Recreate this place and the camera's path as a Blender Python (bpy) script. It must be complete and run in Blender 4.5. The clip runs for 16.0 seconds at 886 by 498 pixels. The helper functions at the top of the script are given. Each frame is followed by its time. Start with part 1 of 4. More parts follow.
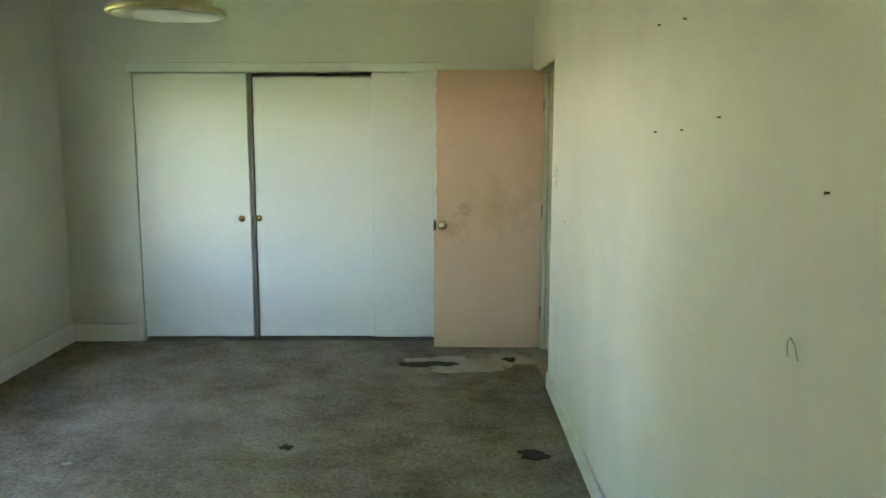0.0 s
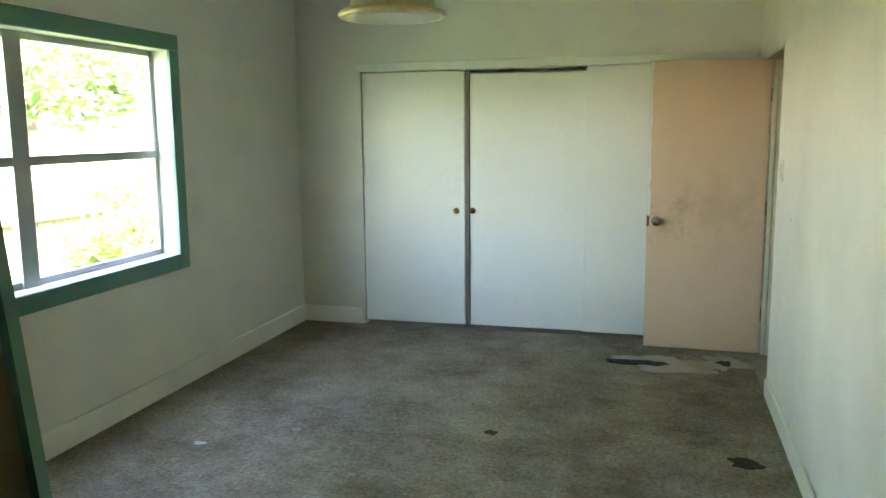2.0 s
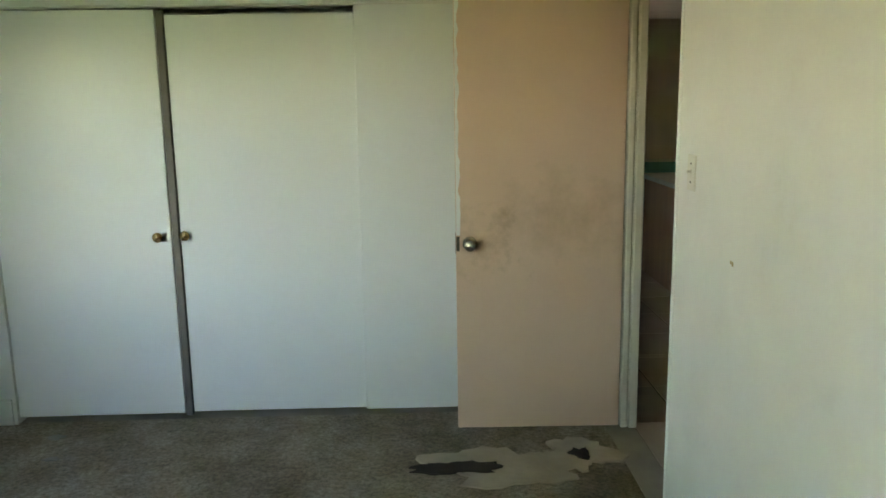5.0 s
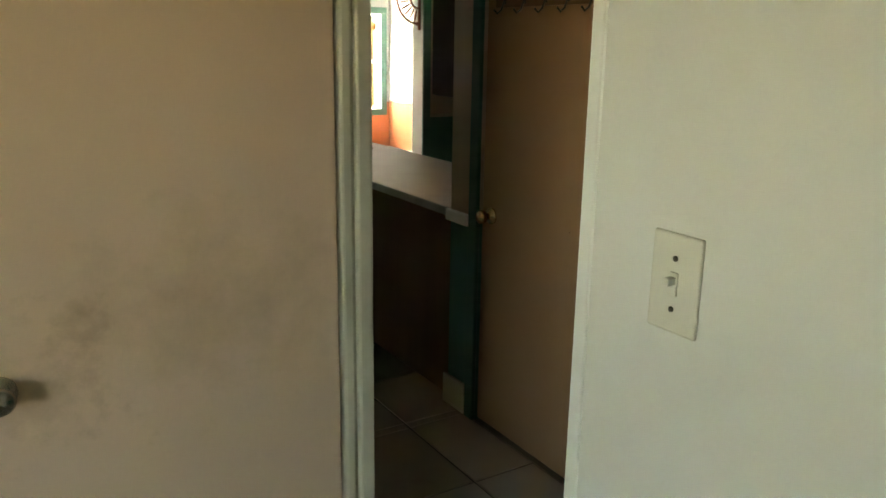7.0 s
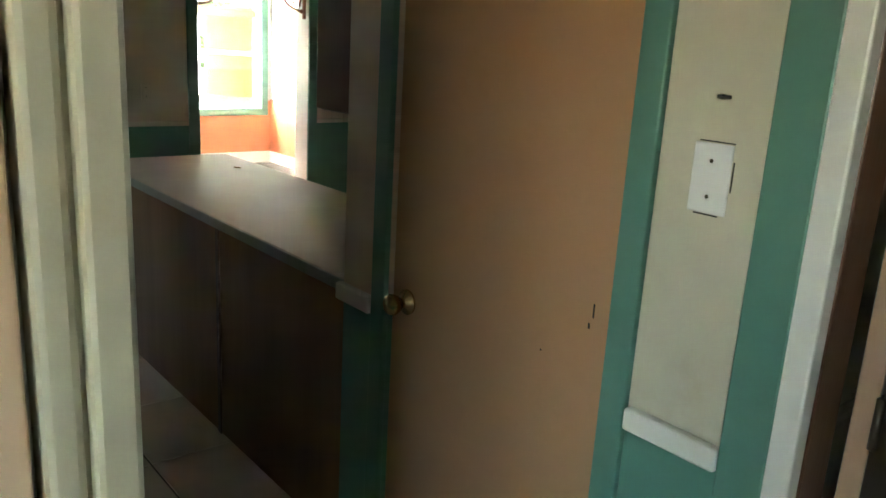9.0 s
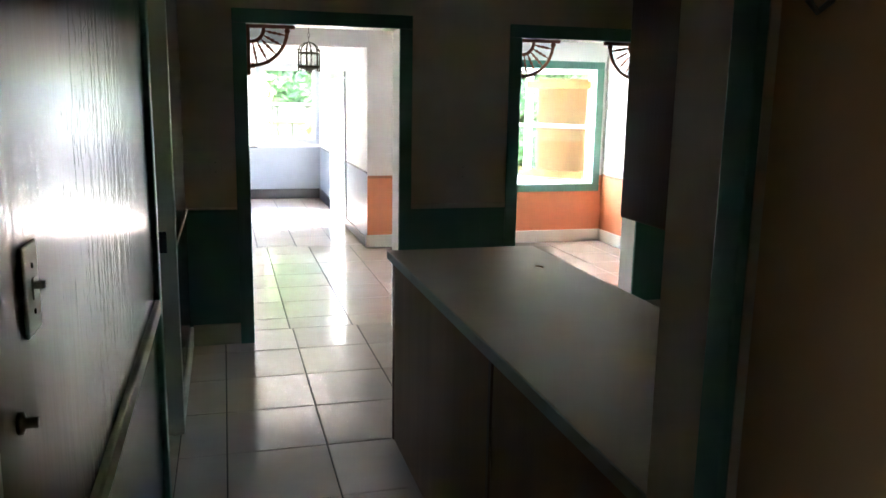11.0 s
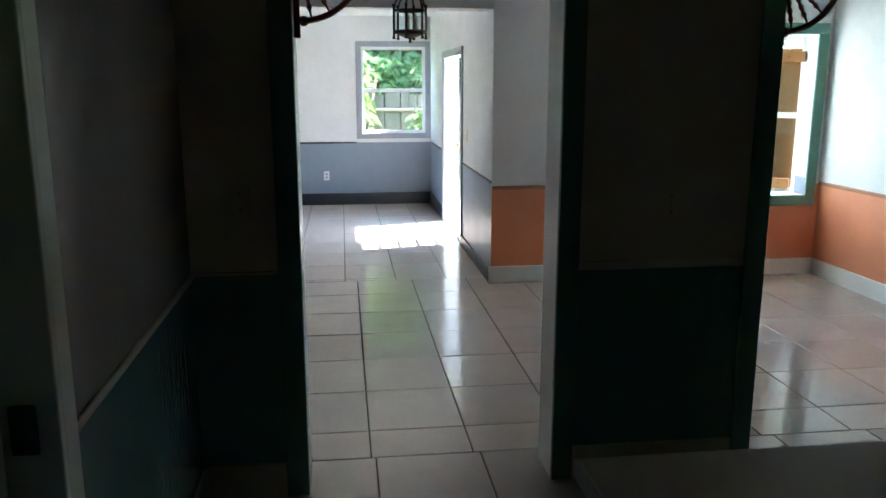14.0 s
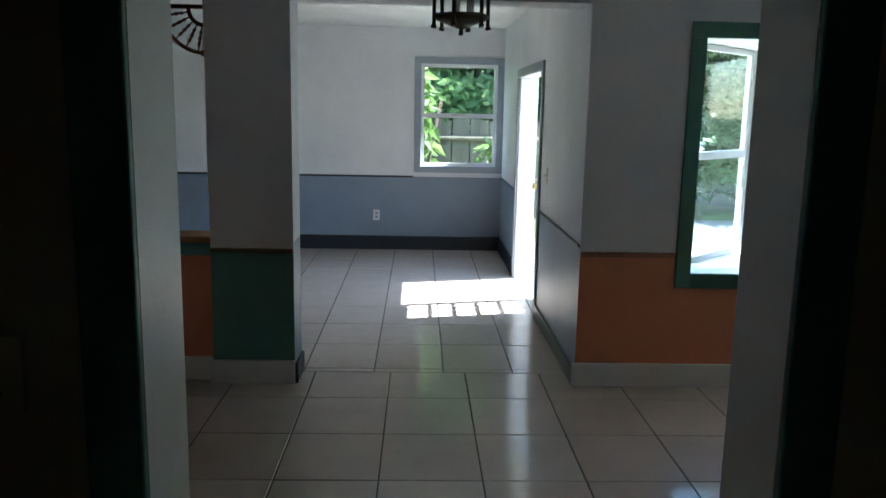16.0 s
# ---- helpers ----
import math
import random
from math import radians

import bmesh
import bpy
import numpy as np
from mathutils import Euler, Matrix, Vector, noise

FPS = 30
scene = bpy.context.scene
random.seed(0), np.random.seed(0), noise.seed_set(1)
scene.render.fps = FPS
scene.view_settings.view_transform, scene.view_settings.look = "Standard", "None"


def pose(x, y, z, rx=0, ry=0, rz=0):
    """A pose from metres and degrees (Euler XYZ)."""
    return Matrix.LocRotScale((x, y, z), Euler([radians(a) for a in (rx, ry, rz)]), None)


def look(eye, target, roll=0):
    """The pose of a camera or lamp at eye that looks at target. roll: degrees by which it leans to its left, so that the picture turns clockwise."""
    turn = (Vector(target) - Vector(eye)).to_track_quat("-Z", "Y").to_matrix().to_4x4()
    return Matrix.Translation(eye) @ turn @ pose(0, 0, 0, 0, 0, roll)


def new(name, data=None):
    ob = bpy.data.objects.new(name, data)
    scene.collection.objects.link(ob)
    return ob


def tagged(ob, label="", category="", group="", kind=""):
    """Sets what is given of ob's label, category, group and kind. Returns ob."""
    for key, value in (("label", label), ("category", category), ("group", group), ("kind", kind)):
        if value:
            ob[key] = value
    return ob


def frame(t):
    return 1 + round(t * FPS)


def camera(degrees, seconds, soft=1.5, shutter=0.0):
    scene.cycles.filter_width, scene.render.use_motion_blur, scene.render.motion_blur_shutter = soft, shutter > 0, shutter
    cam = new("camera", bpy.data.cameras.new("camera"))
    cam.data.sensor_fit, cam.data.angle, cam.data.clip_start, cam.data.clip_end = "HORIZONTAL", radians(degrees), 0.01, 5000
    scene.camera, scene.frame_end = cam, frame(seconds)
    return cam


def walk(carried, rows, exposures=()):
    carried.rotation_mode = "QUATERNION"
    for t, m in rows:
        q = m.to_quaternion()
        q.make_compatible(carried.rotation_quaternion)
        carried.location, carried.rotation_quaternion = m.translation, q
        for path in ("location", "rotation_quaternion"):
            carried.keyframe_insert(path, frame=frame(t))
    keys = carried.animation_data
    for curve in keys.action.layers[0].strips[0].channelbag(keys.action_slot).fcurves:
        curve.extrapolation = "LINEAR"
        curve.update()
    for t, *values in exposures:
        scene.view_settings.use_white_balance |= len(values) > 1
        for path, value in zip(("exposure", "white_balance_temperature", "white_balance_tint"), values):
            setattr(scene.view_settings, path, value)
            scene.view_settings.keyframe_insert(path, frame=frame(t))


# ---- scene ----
cam = camera(58.6, 16.0, soft=1.6)
PATH = [
    (0, (-0.683, -5.955, 1.602), (-0.677, -3.976, 1.31), 0.1),
    (0.5, (-0.757, -6.145, 1.646), (-0.921, -4.175, 1.347), 0.5),
    (1, (-0.724, -6.037, 1.645), (-1.064, -4.089, 1.345), 0.3),
    (1.5, (-0.685, -6.006, 1.601), (-1.146, -4.084, 1.3), 0.2),
    (2, (-0.659, -6.002, 1.593), (-1.181, -4.095, 1.292), -0.5),
    (2.5, (-0.645, -5.911, 1.61), (-1.221, -4.024, 1.281), -0.9),
    (3, (-0.791, -5.635, 1.613), (-1.24, -3.71, 1.311), 1.5),
    (3.2, (-0.786, -5.519, 1.638), (-1.216, -3.591, 1.33), -0.3),
    (4.25, (-0.842, -4.529, 1.616), (-0.978, -2.589, 1.264), 0.3),
    (5.3, (-0.897, -3.539, 1.595), (-0.739, -1.586, 1.197), 0.9),
    (5.5, (-0.88, -3.301, 1.595), (-0.627, -1.362, 1.173), 3.3),
    (6, (-0.787, -2.734, 1.601), (-0.192, -0.882, 1.138), 2.8),
    (6.5, (-0.695, -2.264, 1.615), (0.134, -0.512, 1.118), 1.2),
    (7, (-0.684, -1.88, 1.612), (0.338, -0.239, 1.102), 0.9),
    (7.5, (-0.617, -1.563, 1.612), (0.567, -0.051, 1.053), 0.8),
    (8, (-0.401, -1.282, 1.607), (0.868, 0.173, 1.087), 1.9),
    (8.2, (-0.328, -1.193, 1.615), (0.981, 0.221, 1.08), 1.9),
    (10.3, (0.257, -0.446, 1.549), (1.139, 1.302, 1.137), 3.8),
    (10.5, (0.297, -0.377, 1.554), (1.079, 1.42, 1.154), 2.3),
    (11, (0.421, -0.192, 1.607), (0.945, 1.701, 1.233), 1.0),
    (11.5, (0.616, 0.135, 1.629), (0.771, 2.107, 1.336), 2.4),
    (12, (0.665, 0.485, 1.621), (0.834, 2.462, 1.368), 0.9),
    (12.5, (0.658, 0.841, 1.623), (0.852, 2.819, 1.406), 0.0),
    (13, (0.712, 1.252, 1.641), (0.863, 3.235, 1.437), 1.4),
    (13.5, (0.661, 1.61, 1.58), (0.823, 3.585, 1.317), 1.2),
    (14, (0.733, 2.098, 1.578), (0.977, 4.04, 1.166), -0.0),
    (14.5, (0.765, 2.426, 1.604), (0.954, 4.376, 1.202), 3.1),
    (15, (0.844, 2.976, 1.563), (1.022, 4.936, 1.209), 1.8),
    (15.5, (0.907, 3.437, 1.522), (1.085, 5.399, 1.179), 0.1),
    (16, (0.974, 3.843, 1.557), (1.037, 5.811, 1.207), 1.1),
]
EXPOSURES = [(0, 6.85, 7300, 11), (1.5, 7.05, 7300, 13), (3.2, 6.9, 7300, 13), (5.5, 6.6, 7700, 13), (7, 6.45, 7900, 13), (7.5, 6.55, 7900, 13), (8.0, 7.35, 7300, 14), (8.2, 7.5, 7200, 14), (10.3, 6.75, 6100, 15),
             (11, 6.15, 6000, 14), (11.5, 5.05, 5900, 12), (12, 4.8, 5800, 10), (12.5, 4.65, 5700, 9), (13, 4.5, 5600, 8), (14.5, 4.15, 5400, 6), (15.5, 3.55, 5350, 4), (16, 3.1, 5300, 3)]
walk(cam, [(t, look(eye, target, roll)) for t, eye, target, roll in PATH], EXPOSURES)

# ---- world and sun ----
SUN_FROM = Vector((1.19, 0.27, 1.87)).normalized()
world = bpy.data.worlds.new("sky")
scene.world = world
world.use_nodes = True
wn = world.node_tree.nodes
sky = wn.new("ShaderNodeTexSky")
sky.sky_type = "NISHITA"
sky.sun_disc = False
sky.sun_elevation = math.asin(SUN_FROM.z)
sky.sun_rotation = math.atan2(SUN_FROM.x, SUN_FROM.y)
wn["Background"].inputs["Strength"].default_value = 0.15
world.node_tree.links.new(sky.outputs["Color"], wn["Background"].inputs["Color"])
sun = new("sun", bpy.data.lights.new("sun", "SUN"))
sun.data.energy = 4.0
sun.data.angle = radians(0.55)
sun.data.color = (1.0, 0.95, 0.86)
sun.matrix_world = look(SUN_FROM * 60, (0, 0, 0))


# ---- materials ----
def nodes_of(name):
    m = bpy.data.materials.new(name)
    m.use_nodes = True
    return m, m.node_tree.nodes, m.node_tree.links, m.node_tree.nodes["Principled BSDF"]


def mix_rgb(n, l, fac, a, b, mode="MIX"):
    x = n.new("ShaderNodeMix")
    x.data_type = "RGBA"
    x.blend_type = mode
    for sock, v in ((x.inputs[0], fac), (x.inputs[6], a), (x.inputs[7], b)):
        if hasattr(v, "links") or hasattr(v, "is_linked"):
            l.new(v, sock)
        elif isinstance(v, (int, float)):
            sock.default_value = v
        else:
            sock.default_value = (*v[:3], 1)
    return x.outputs[2]


def noise_of(n, l, coords, scale, detail=4.0, rough=0.6, stretch=None):
    t = n.new("ShaderNodeTexNoise")
    t.inputs["Scale"].default_value = scale
    t.inputs["Detail"].default_value = detail
    t.inputs["Roughness"].default_value = rough
    src = coords
    if stretch:
        mp = n.new("ShaderNodeMapping")
        mp.inputs["Scale"].default_value = stretch
        l.new(coords, mp.inputs["Vector"])
        src = mp.outputs["Vector"]
    l.new(src, t.inputs["Vector"])
    return t.outputs["Fac"]


def ramp_of(n, l, fac, lo, hi):
    r = n.new("ShaderNodeMapRange")
    r.inputs["From Min"].default_value = lo
    r.inputs["From Max"].default_value = hi
    l.new(fac, r.inputs["Value"])
    return r.outputs["Result"]


def paint(name, color, rough=0.6, lower=None, split=0.0, vary=0.12, bump=0.15, stain=(0.35, 0.29, 0.17), stain_amt=0.25,
          stretch=None, metal=0.0, fine=60.0, random_amt=0.0):
    """A surface with grain, blotches and stains; lower: a second colour under the height split."""
    m, n, l, b = nodes_of(name)
    pos = n.new("ShaderNodeNewGeometry").outputs["Position"]
    col = color
    if lower:
        sep = n.new("ShaderNodeSeparateXYZ")
        l.new(pos, sep.inputs[0])
        gt = n.new("ShaderNodeMath")
        gt.operation = "GREATER_THAN"
        gt.inputs[1].default_value = split
        l.new(sep.outputs["Z"], gt.inputs[0])
        col = mix_rgb(n, l, gt.outputs[0], lower, color)
    else:
        rgb = n.new("ShaderNodeRGB")
        rgb.outputs[0].default_value = (*color, 1)
        col = rgb.outputs[0]
    blot = noise_of(n, l, pos, 1.7, 5, 0.62, stretch)
    dark = tuple([1 - vary * 2.0] * 3)
    col = mix_rgb(n, l, ramp_of(n, l, blot, 0.35, 0.7), col, mix_rgb(n, l, 1.0, col, dark, "MULTIPLY"))
    st = ramp_of(n, l, noise_of(n, l, pos, 3.4, 7, 0.7, stretch), 0.60, 0.80)
    sm = n.new("ShaderNodeMath")
    sm.operation = "MULTIPLY"
    sm.inputs[1].default_value = stain_amt
    l.new(st, sm.inputs[0])
    col = mix_rgb(n, l, sm.outputs[0], col, mix_rgb(n, l, 1.0, col, tuple(min(1, s * 2.2) for s in stain), "MULTIPLY"))
    if random_amt:
        oi = n.new("ShaderNodeObjectInfo")
        rr = n.new("ShaderNodeMapRange")
        rr.inputs["To Min"].default_value = 1 - random_amt
        rr.inputs["To Max"].default_value = 1 + random_amt
        l.new(oi.outputs["Random"], rr.inputs["Value"])
        vm = n.new("ShaderNodeVectorMath")
        vm.operation = "SCALE"
        l.new(col, vm.inputs[0])
        l.new(rr.outputs["Result"], vm.inputs["Scale"])
        col = vm.outputs[0]
    l.new(col, b.inputs["Base Color"])
    g = noise_of(n, l, pos, fine, 3, 0.6, stretch)
    rm = n.new("ShaderNodeMapRange")
    rm.inputs["To Min"].default_value = max(0.03, rough - 0.1)
    rm.inputs["To Max"].default_value = min(1, rough + 0.12)
    l.new(blot, rm.inputs["Value"])
    l.new(rm.outputs["Result"], b.inputs["Roughness"])
    b.inputs["Metallic"].default_value = metal
    bp = n.new("ShaderNodeBump")
    bp.inputs["Strength"].default_value = bump
    bp.inputs["Distance"].default_value = 0.004
    l.new(g, bp.inputs["Height"])
    l.new(bp.outputs["Normal"], b.inputs["Normal"])
    return m


def glass_mat(name):
    m, n, l, b = nodes_of(name)
    t = n.new("ShaderNodeBsdfTransparent")
    t.inputs["Color"].default_value = (0.93, 0.96, 0.94, 1)
    g = n.new("ShaderNodeBsdfGlossy")
    g.inputs["Roughness"].default_value = 0.03
    mx = n.new("ShaderNodeMixShader")
    mx.inputs[0].default_value = 0.06
    l.new(t.outputs[0], mx.inputs[1])
    l.new(g.outputs[0], mx.inputs[2])
    l.new(mx.outputs[0], n["Material Output"].inputs["Surface"])
    return m


def dimmed_glass_mat(name, clear):
    """Window glass with a darker tint, added to cut the daylight it lets in."""
    m = glass_mat(name)
    n = m.node_tree.nodes
    n["Transparent BSDF"].inputs["Color"].default_value = (clear, clear, clear * 0.98, 1)
    return m


TEAL = (0.115, 0.275, 0.215)
M_BED = paint("bedroom_wall_paint", (0.75, 0.74, 0.68), 0.45, vary=0.05, bump=0.12, stain_amt=0.18)
M_BEDCEIL = paint("ceiling_paint", (0.74, 0.74, 0.68), 0.8, vary=0.05, bump=0.4, stain_amt=0.15)
M_HALL = paint("hall_wall_paint", (0.68, 0.56, 0.44), 0.32, lower=TEAL, split=0.89, vary=0.08, stain_amt=0.3)
# left hall wall: white and teal darkened, its shade put into the colour
M_GLOSSWALL = paint("shaded_glossy_hall_paint", (0.31, 0.265, 0.24), 0.16, lower=(0.12, 0.21, 0.20), split=0.89, vary=0.08, bump=0.3, stain_amt=0.3, stretch=(1, 1, 0.15), fine=30)
M_ORANGE = paint("orange_dado_paint", (0.74, 0.73, 0.72), 0.5, lower=(0.72, 0.27, 0.13), split=0.765, vary=0.06, stain_amt=0.12)
M_TEALDADO = paint("teal_dado_paint", (0.74, 0.73, 0.72), 0.45, lower=TEAL, split=0.765, vary=0.06, stain_amt=0.12)
M_GREY = paint("grey_dado_paint", (0.76, 0.77, 0.78), 0.45, lower=(0.25, 0.30, 0.37), split=0.815, vary=0.05, stain_amt=0.08)
M_WHITECEIL = paint("white_ceiling_paint", (0.75, 0.75, 0.75), 0.7, vary=0.05, bump=0.3, stain_amt=0.1)
M_TRIMW = paint("white_trim_paint", (0.83, 0.83, 0.78), 0.35, vary=0.05, stain_amt=0.3)
M_CREAM = paint("cream_trim_paint", (0.66, 0.62, 0.48), 0.38, vary=0.1, stain_amt=0.45)
M_PEACHWALL = paint("stained_beige_paint", (0.5, 0.42, 0.3), 0.5, vary=0.15, stain_amt=0.6)
M_TEAL = paint("teal_trim_paint", TEAL, 0.38, vary=0.12, stain_amt=0.2)
M_GREYTRIM = paint("grey_trim_paint", (0.36, 0.39, 0.44), 0.4, vary=0.08, stain_amt=0.15)
M_BLACK = paint("black_baseboard_paint", (0.025, 0.03, 0.038), 0.35, vary=0.1, stain_amt=0.1)
M_CLOSET = paint("white_closet_paint", (0.76, 0.77, 0.73), 0.36, vary=0.006, bump=0.05, stain_amt=0.0)
M_GREENROOM = paint("pale_green_paint", (0.50, 0.56, 0.40), 0.6, vary=0.06)
M_LAM = paint("beige_laminate", (0.48, 0.385, 0.30), 0.43, vary=0.06, bump=0.03, stain_amt=0.25, fine=220)
M_LAMEDGE = paint("grey_laminate_edge", (0.36, 0.37, 0.35), 0.4, vary=0.08)
M_BROWN = paint("brown_wood_panel", (0.30, 0.16, 0.08), 0.6, vary=0.18, bump=0.12, stretch=(2, 2, 0.12), stain_amt=0.3)
M_DARKWOOD = paint("dark_cabinet_wood", (0.13, 0.055, 0.028), 0.35, vary=0.2, stretch=(2, 2, 0.12), stain_amt=0.2)
M_REDWOOD = paint("red_brown_fretwork_wood", (0.30, 0.105, 0.055), 0.4, vary=0.15, stain_amt=0.2)
M_PLY = paint("plywood", (0.30, 0.14, 0.045), 0.6, vary=0.14, bump=0.15, stretch=(2.5, 2.5, 0.35), stain=(0.3, 0.16, 0.05), stain_amt=0.7)
M_LUMBER = paint("sawn_lumber", (0.36, 0.165, 0.045), 0.65, vary=0.16, bump=0.2, stretch=(0.3, 2, 3), stain_amt=0.5)
M_ALU = paint("aluminium_sash", (0.42, 0.43, 0.42), 0.4, vary=0.1, metal=0.6, stain_amt=0.3)
M_WHITESASH = paint("white_sash_paint", (0.78, 0.78, 0.77), 0.4, vary=0.05, stain_amt=0.15)
M_BRASS = paint("aged_brass", (0.55, 0.38, 0.16), 0.25, vary=0.15, metal=0.95)
M_CHROME = paint("tarnished_chrome", (0.55, 0.53, 0.48), 0.22, vary=0.15, metal=0.95)
M_BRONZE = paint("dark_bronze_metal", (0.10, 0.085, 0.06), 0.4, vary=0.15, metal=0.8)
M_PLASTIC = paint("almond_plastic", (0.70, 0.67, 0.56), 0.35, vary=0.04, stain_amt=0.3)
M_WHITEPL = paint("white_plastic", (0.8, 0.8, 0.78), 0.35, vary=0.03, stain_amt=0.1)
M_DARK = paint("dark_void", (0.02, 0.02, 0.02), 0.8, vary=0.05)
M_GROUT = paint("dark_grout", (0.055, 0.045, 0.038), 0.9, vary=0.15, bump=0.4)
M_TILE = paint("beige_ceramic_tile", (0.53, 0.44, 0.37), 0.11, vary=0.07, bump=0.05, stain=(0.42, 0.30, 0.22), stain_amt=0.5, random_amt=0.06, fine=25)
M_GLASS = glass_mat("window_glass")
# bedroom panes: tint added only to dim the light indoors
M_DIMGLASS = dimmed_glass_mat("dimmed_window_glass", 0.67)
M_TUB = paint("white_enamel", (0.7, 0.7, 0.66), 0.2, vary=0.05)
M_STONE = paint("stained_wall_tile", (0.55, 0.54, 0.48), 0.3, vary=0.08)


def peach_mat():
    """Peach door paint, dirtied round the middle and worn at the edge."""
    m, n, l, b = nodes_of("peach_door_paint")
    pos = n.new("ShaderNodeTexCoord").outputs["Object"]
    geo = n.new("ShaderNodeNewGeometry").outputs["Position"]
    base = mix_rgb(n, l, ramp_of(n, l, noise_of(n, l, geo, 1.3, 4), 0.3, 0.75), (0.74, 0.53, 0.37), (0.67, 0.47, 0.325))
    d = n.new("ShaderNodeVectorMath")
    d.operation = "DISTANCE"
    mp = n.new("ShaderNodeMapping")
    mp.inputs["Scale"].default_value = (1, 1, 1.5)
    l.new(pos, mp.inputs["Vector"])
    l.new(mp.outputs["Vector"], d.inputs[0])
    d.inputs[1].default_value = (0.30, 0.0, 1.57)
    nz = noise_of(n, l, geo, 9, 5)
    ad = n.new("ShaderNodeMath")
    ad.operation = "ADD"
    l.new(d.outputs["Value"], ad.inputs[0])
    l.new(nz, ad.inputs[1])
    smudge = ramp_of(n, l, ad.outputs[0], 0.85, 0.45)
    mu = n.new("ShaderNodeMath")
    mu.operation = "MULTIPLY"
    mu.inputs[1].default_value = 0.32
    l.new(smudge, mu.inputs[0])
    col = mix_rgb(n, l, mu.outputs[0], base, (0.30, 0.19, 0.085))
    d2 = n.new("ShaderNodeVectorMath")
    d2.operation = "DISTANCE"
    l.new(pos, d2.inputs[0])
    d2.inputs[1].default_value = (0.69, 0.0, 0.93)
    ad2 = n.new("ShaderNodeMath")
    ad2.operation = "ADD"
    l.new(d2.outputs["Value"], ad2.inputs[0])
    l.new(nz, ad2.inputs[1])
    mu2 = n.new("ShaderNodeMath")
    mu2.operation = "MULTIPLY"
    mu2.inputs[1].default_value = 0.3
    l.new(ramp_of(n, l, ad2.outputs[0], 0.66, 0.45), mu2.inputs[0])
    col = mix_rgb(n, l, mu2.outputs[0], col, (0.22, 0.13, 0.06))
    l.new(col, b.inputs["Base Color"])
    b.inputs["Roughness"].default_value = 0.36
    bp = n.new("ShaderNodeBump")
    bp.inputs["Strength"].default_value = 0.12
    bp.inputs["Distance"].default_value = 0.003
    l.new(noise_of(n, l, geo, 40, 3, 0.6, (1, 1, 0.3)), bp.inputs["Height"])
    l.new(bp.outputs["Normal"], b.inputs["Normal"])
    return m


M_PEACH = peach_mat()
M_PEACHCLEAN = paint("clean_peach_door_paint", (0.50, 0.28, 0.145), 0.36, vary=0.05, bump=0.08, stain_amt=0.25)


def carpet_mat():
    m, n, l, b = nodes_of("dirty_carpet")
    pos = n.new("ShaderNodeNewGeometry").outputs["Position"]
    f1 = ramp_of(n, l, noise_of(n, l, pos, 46, 6, 0.85), 0.34, 0.66)
    f2 = ramp_of(n, l, noise_of(n, l, pos, 1.6, 9, 0.78), 0.38, 0.60)
    f3 = ramp_of(n, l, noise_of(n, l, pos, 5.5, 8, 0.8), 0.585, 0.70)
    f4 = ramp_of(n, l, noise_of(n, l, pos, 6.2, 7, 0.75), 0.24, 0.33)
    col = mix_rgb(n, l, f1, (0.175, 0.148, 0.106), (0.59, 0.52, 0.41))
    col = mix_rgb(n, l, f2, mix_rgb(n, l, 1.0, col, (0.48, 0.44, 0.36), "MULTIPLY"), col)
    dk = n.new("ShaderNodeMath")
    dk.operation = "MULTIPLY"
    dk.inputs[1].default_value = 0.75
    l.new(f3, dk.inputs[0])
    col = mix_rgb(n, l, dk.outputs[0], col, (0.07, 0.057, 0.042))
    inv = n.new("ShaderNodeMath")
    inv.operation = "SUBTRACT"
    inv.inputs[0].default_value = 1.0
    l.new(f4, inv.inputs[1])
    lt = n.new("ShaderNodeMath")
    lt.operation = "MULTIPLY"
    lt.inputs[1].default_value = 0.5
    l.new(inv.outputs[0], lt.inputs[0])
    col = mix_rgb(n, l, lt.outputs[0], col, (0.42, 0.39, 0.33))
    l.new(col, b.inputs["Base Color"])
    b.inputs["Roughness"].default_value = 0.95
    bp = n.new("ShaderNodeBump")
    bp.inputs["Strength"].default_value = 0.8
    bp.inputs["Distance"].default_value = 0.012
    l.new(f1, bp.inputs["Height"])
    l.new(bp.outputs["Normal"], b.inputs["Normal"])
    return m


M_PEACHGLOSS = paint("glossy_peach_door_paint", (0.50, 0.32, 0.21), 0.15, vary=0.05, bump=0.12, stain_amt=0.25)
M_CARPET = carpet_mat()
M_SLAB = paint("bare_concrete", (0.42, 0.37, 0.29), 0.8, vary=0.15, bump=0.4, stain_amt=0.6)
M_BAREPATCH = paint("rotted_carpet_backing", (0.50, 0.43, 0.33), 0.9, vary=0.25, bump=0.6, stain_amt=0.8, fine=35)
M_FLECK = paint("pale_paint_fleck", (0.40, 0.38, 0.33), 0.8, vary=0.2)
M_WIRE = paint("painted_over_wire", (0.5, 0.48, 0.4), 0.5, vary=0.15)
M_NAIL = paint("rusty_nail", (0.3, 0.2, 0.12), 0.6, vary=0.2)
M_STAIN = paint("dark_stain", (0.035, 0.025, 0.018), 0.9, vary=0.1)
M_GRASS = paint("lawn", (0.09, 0.13, 0.04), 0.9, vary=0.25, bump=0.8, stain=(0.3, 0.22, 0.1), stain_amt=0.6)
M_ROAD = paint("asphalt", (0.16, 0.16, 0.16), 0.9, vary=0.15, bump=0.5)
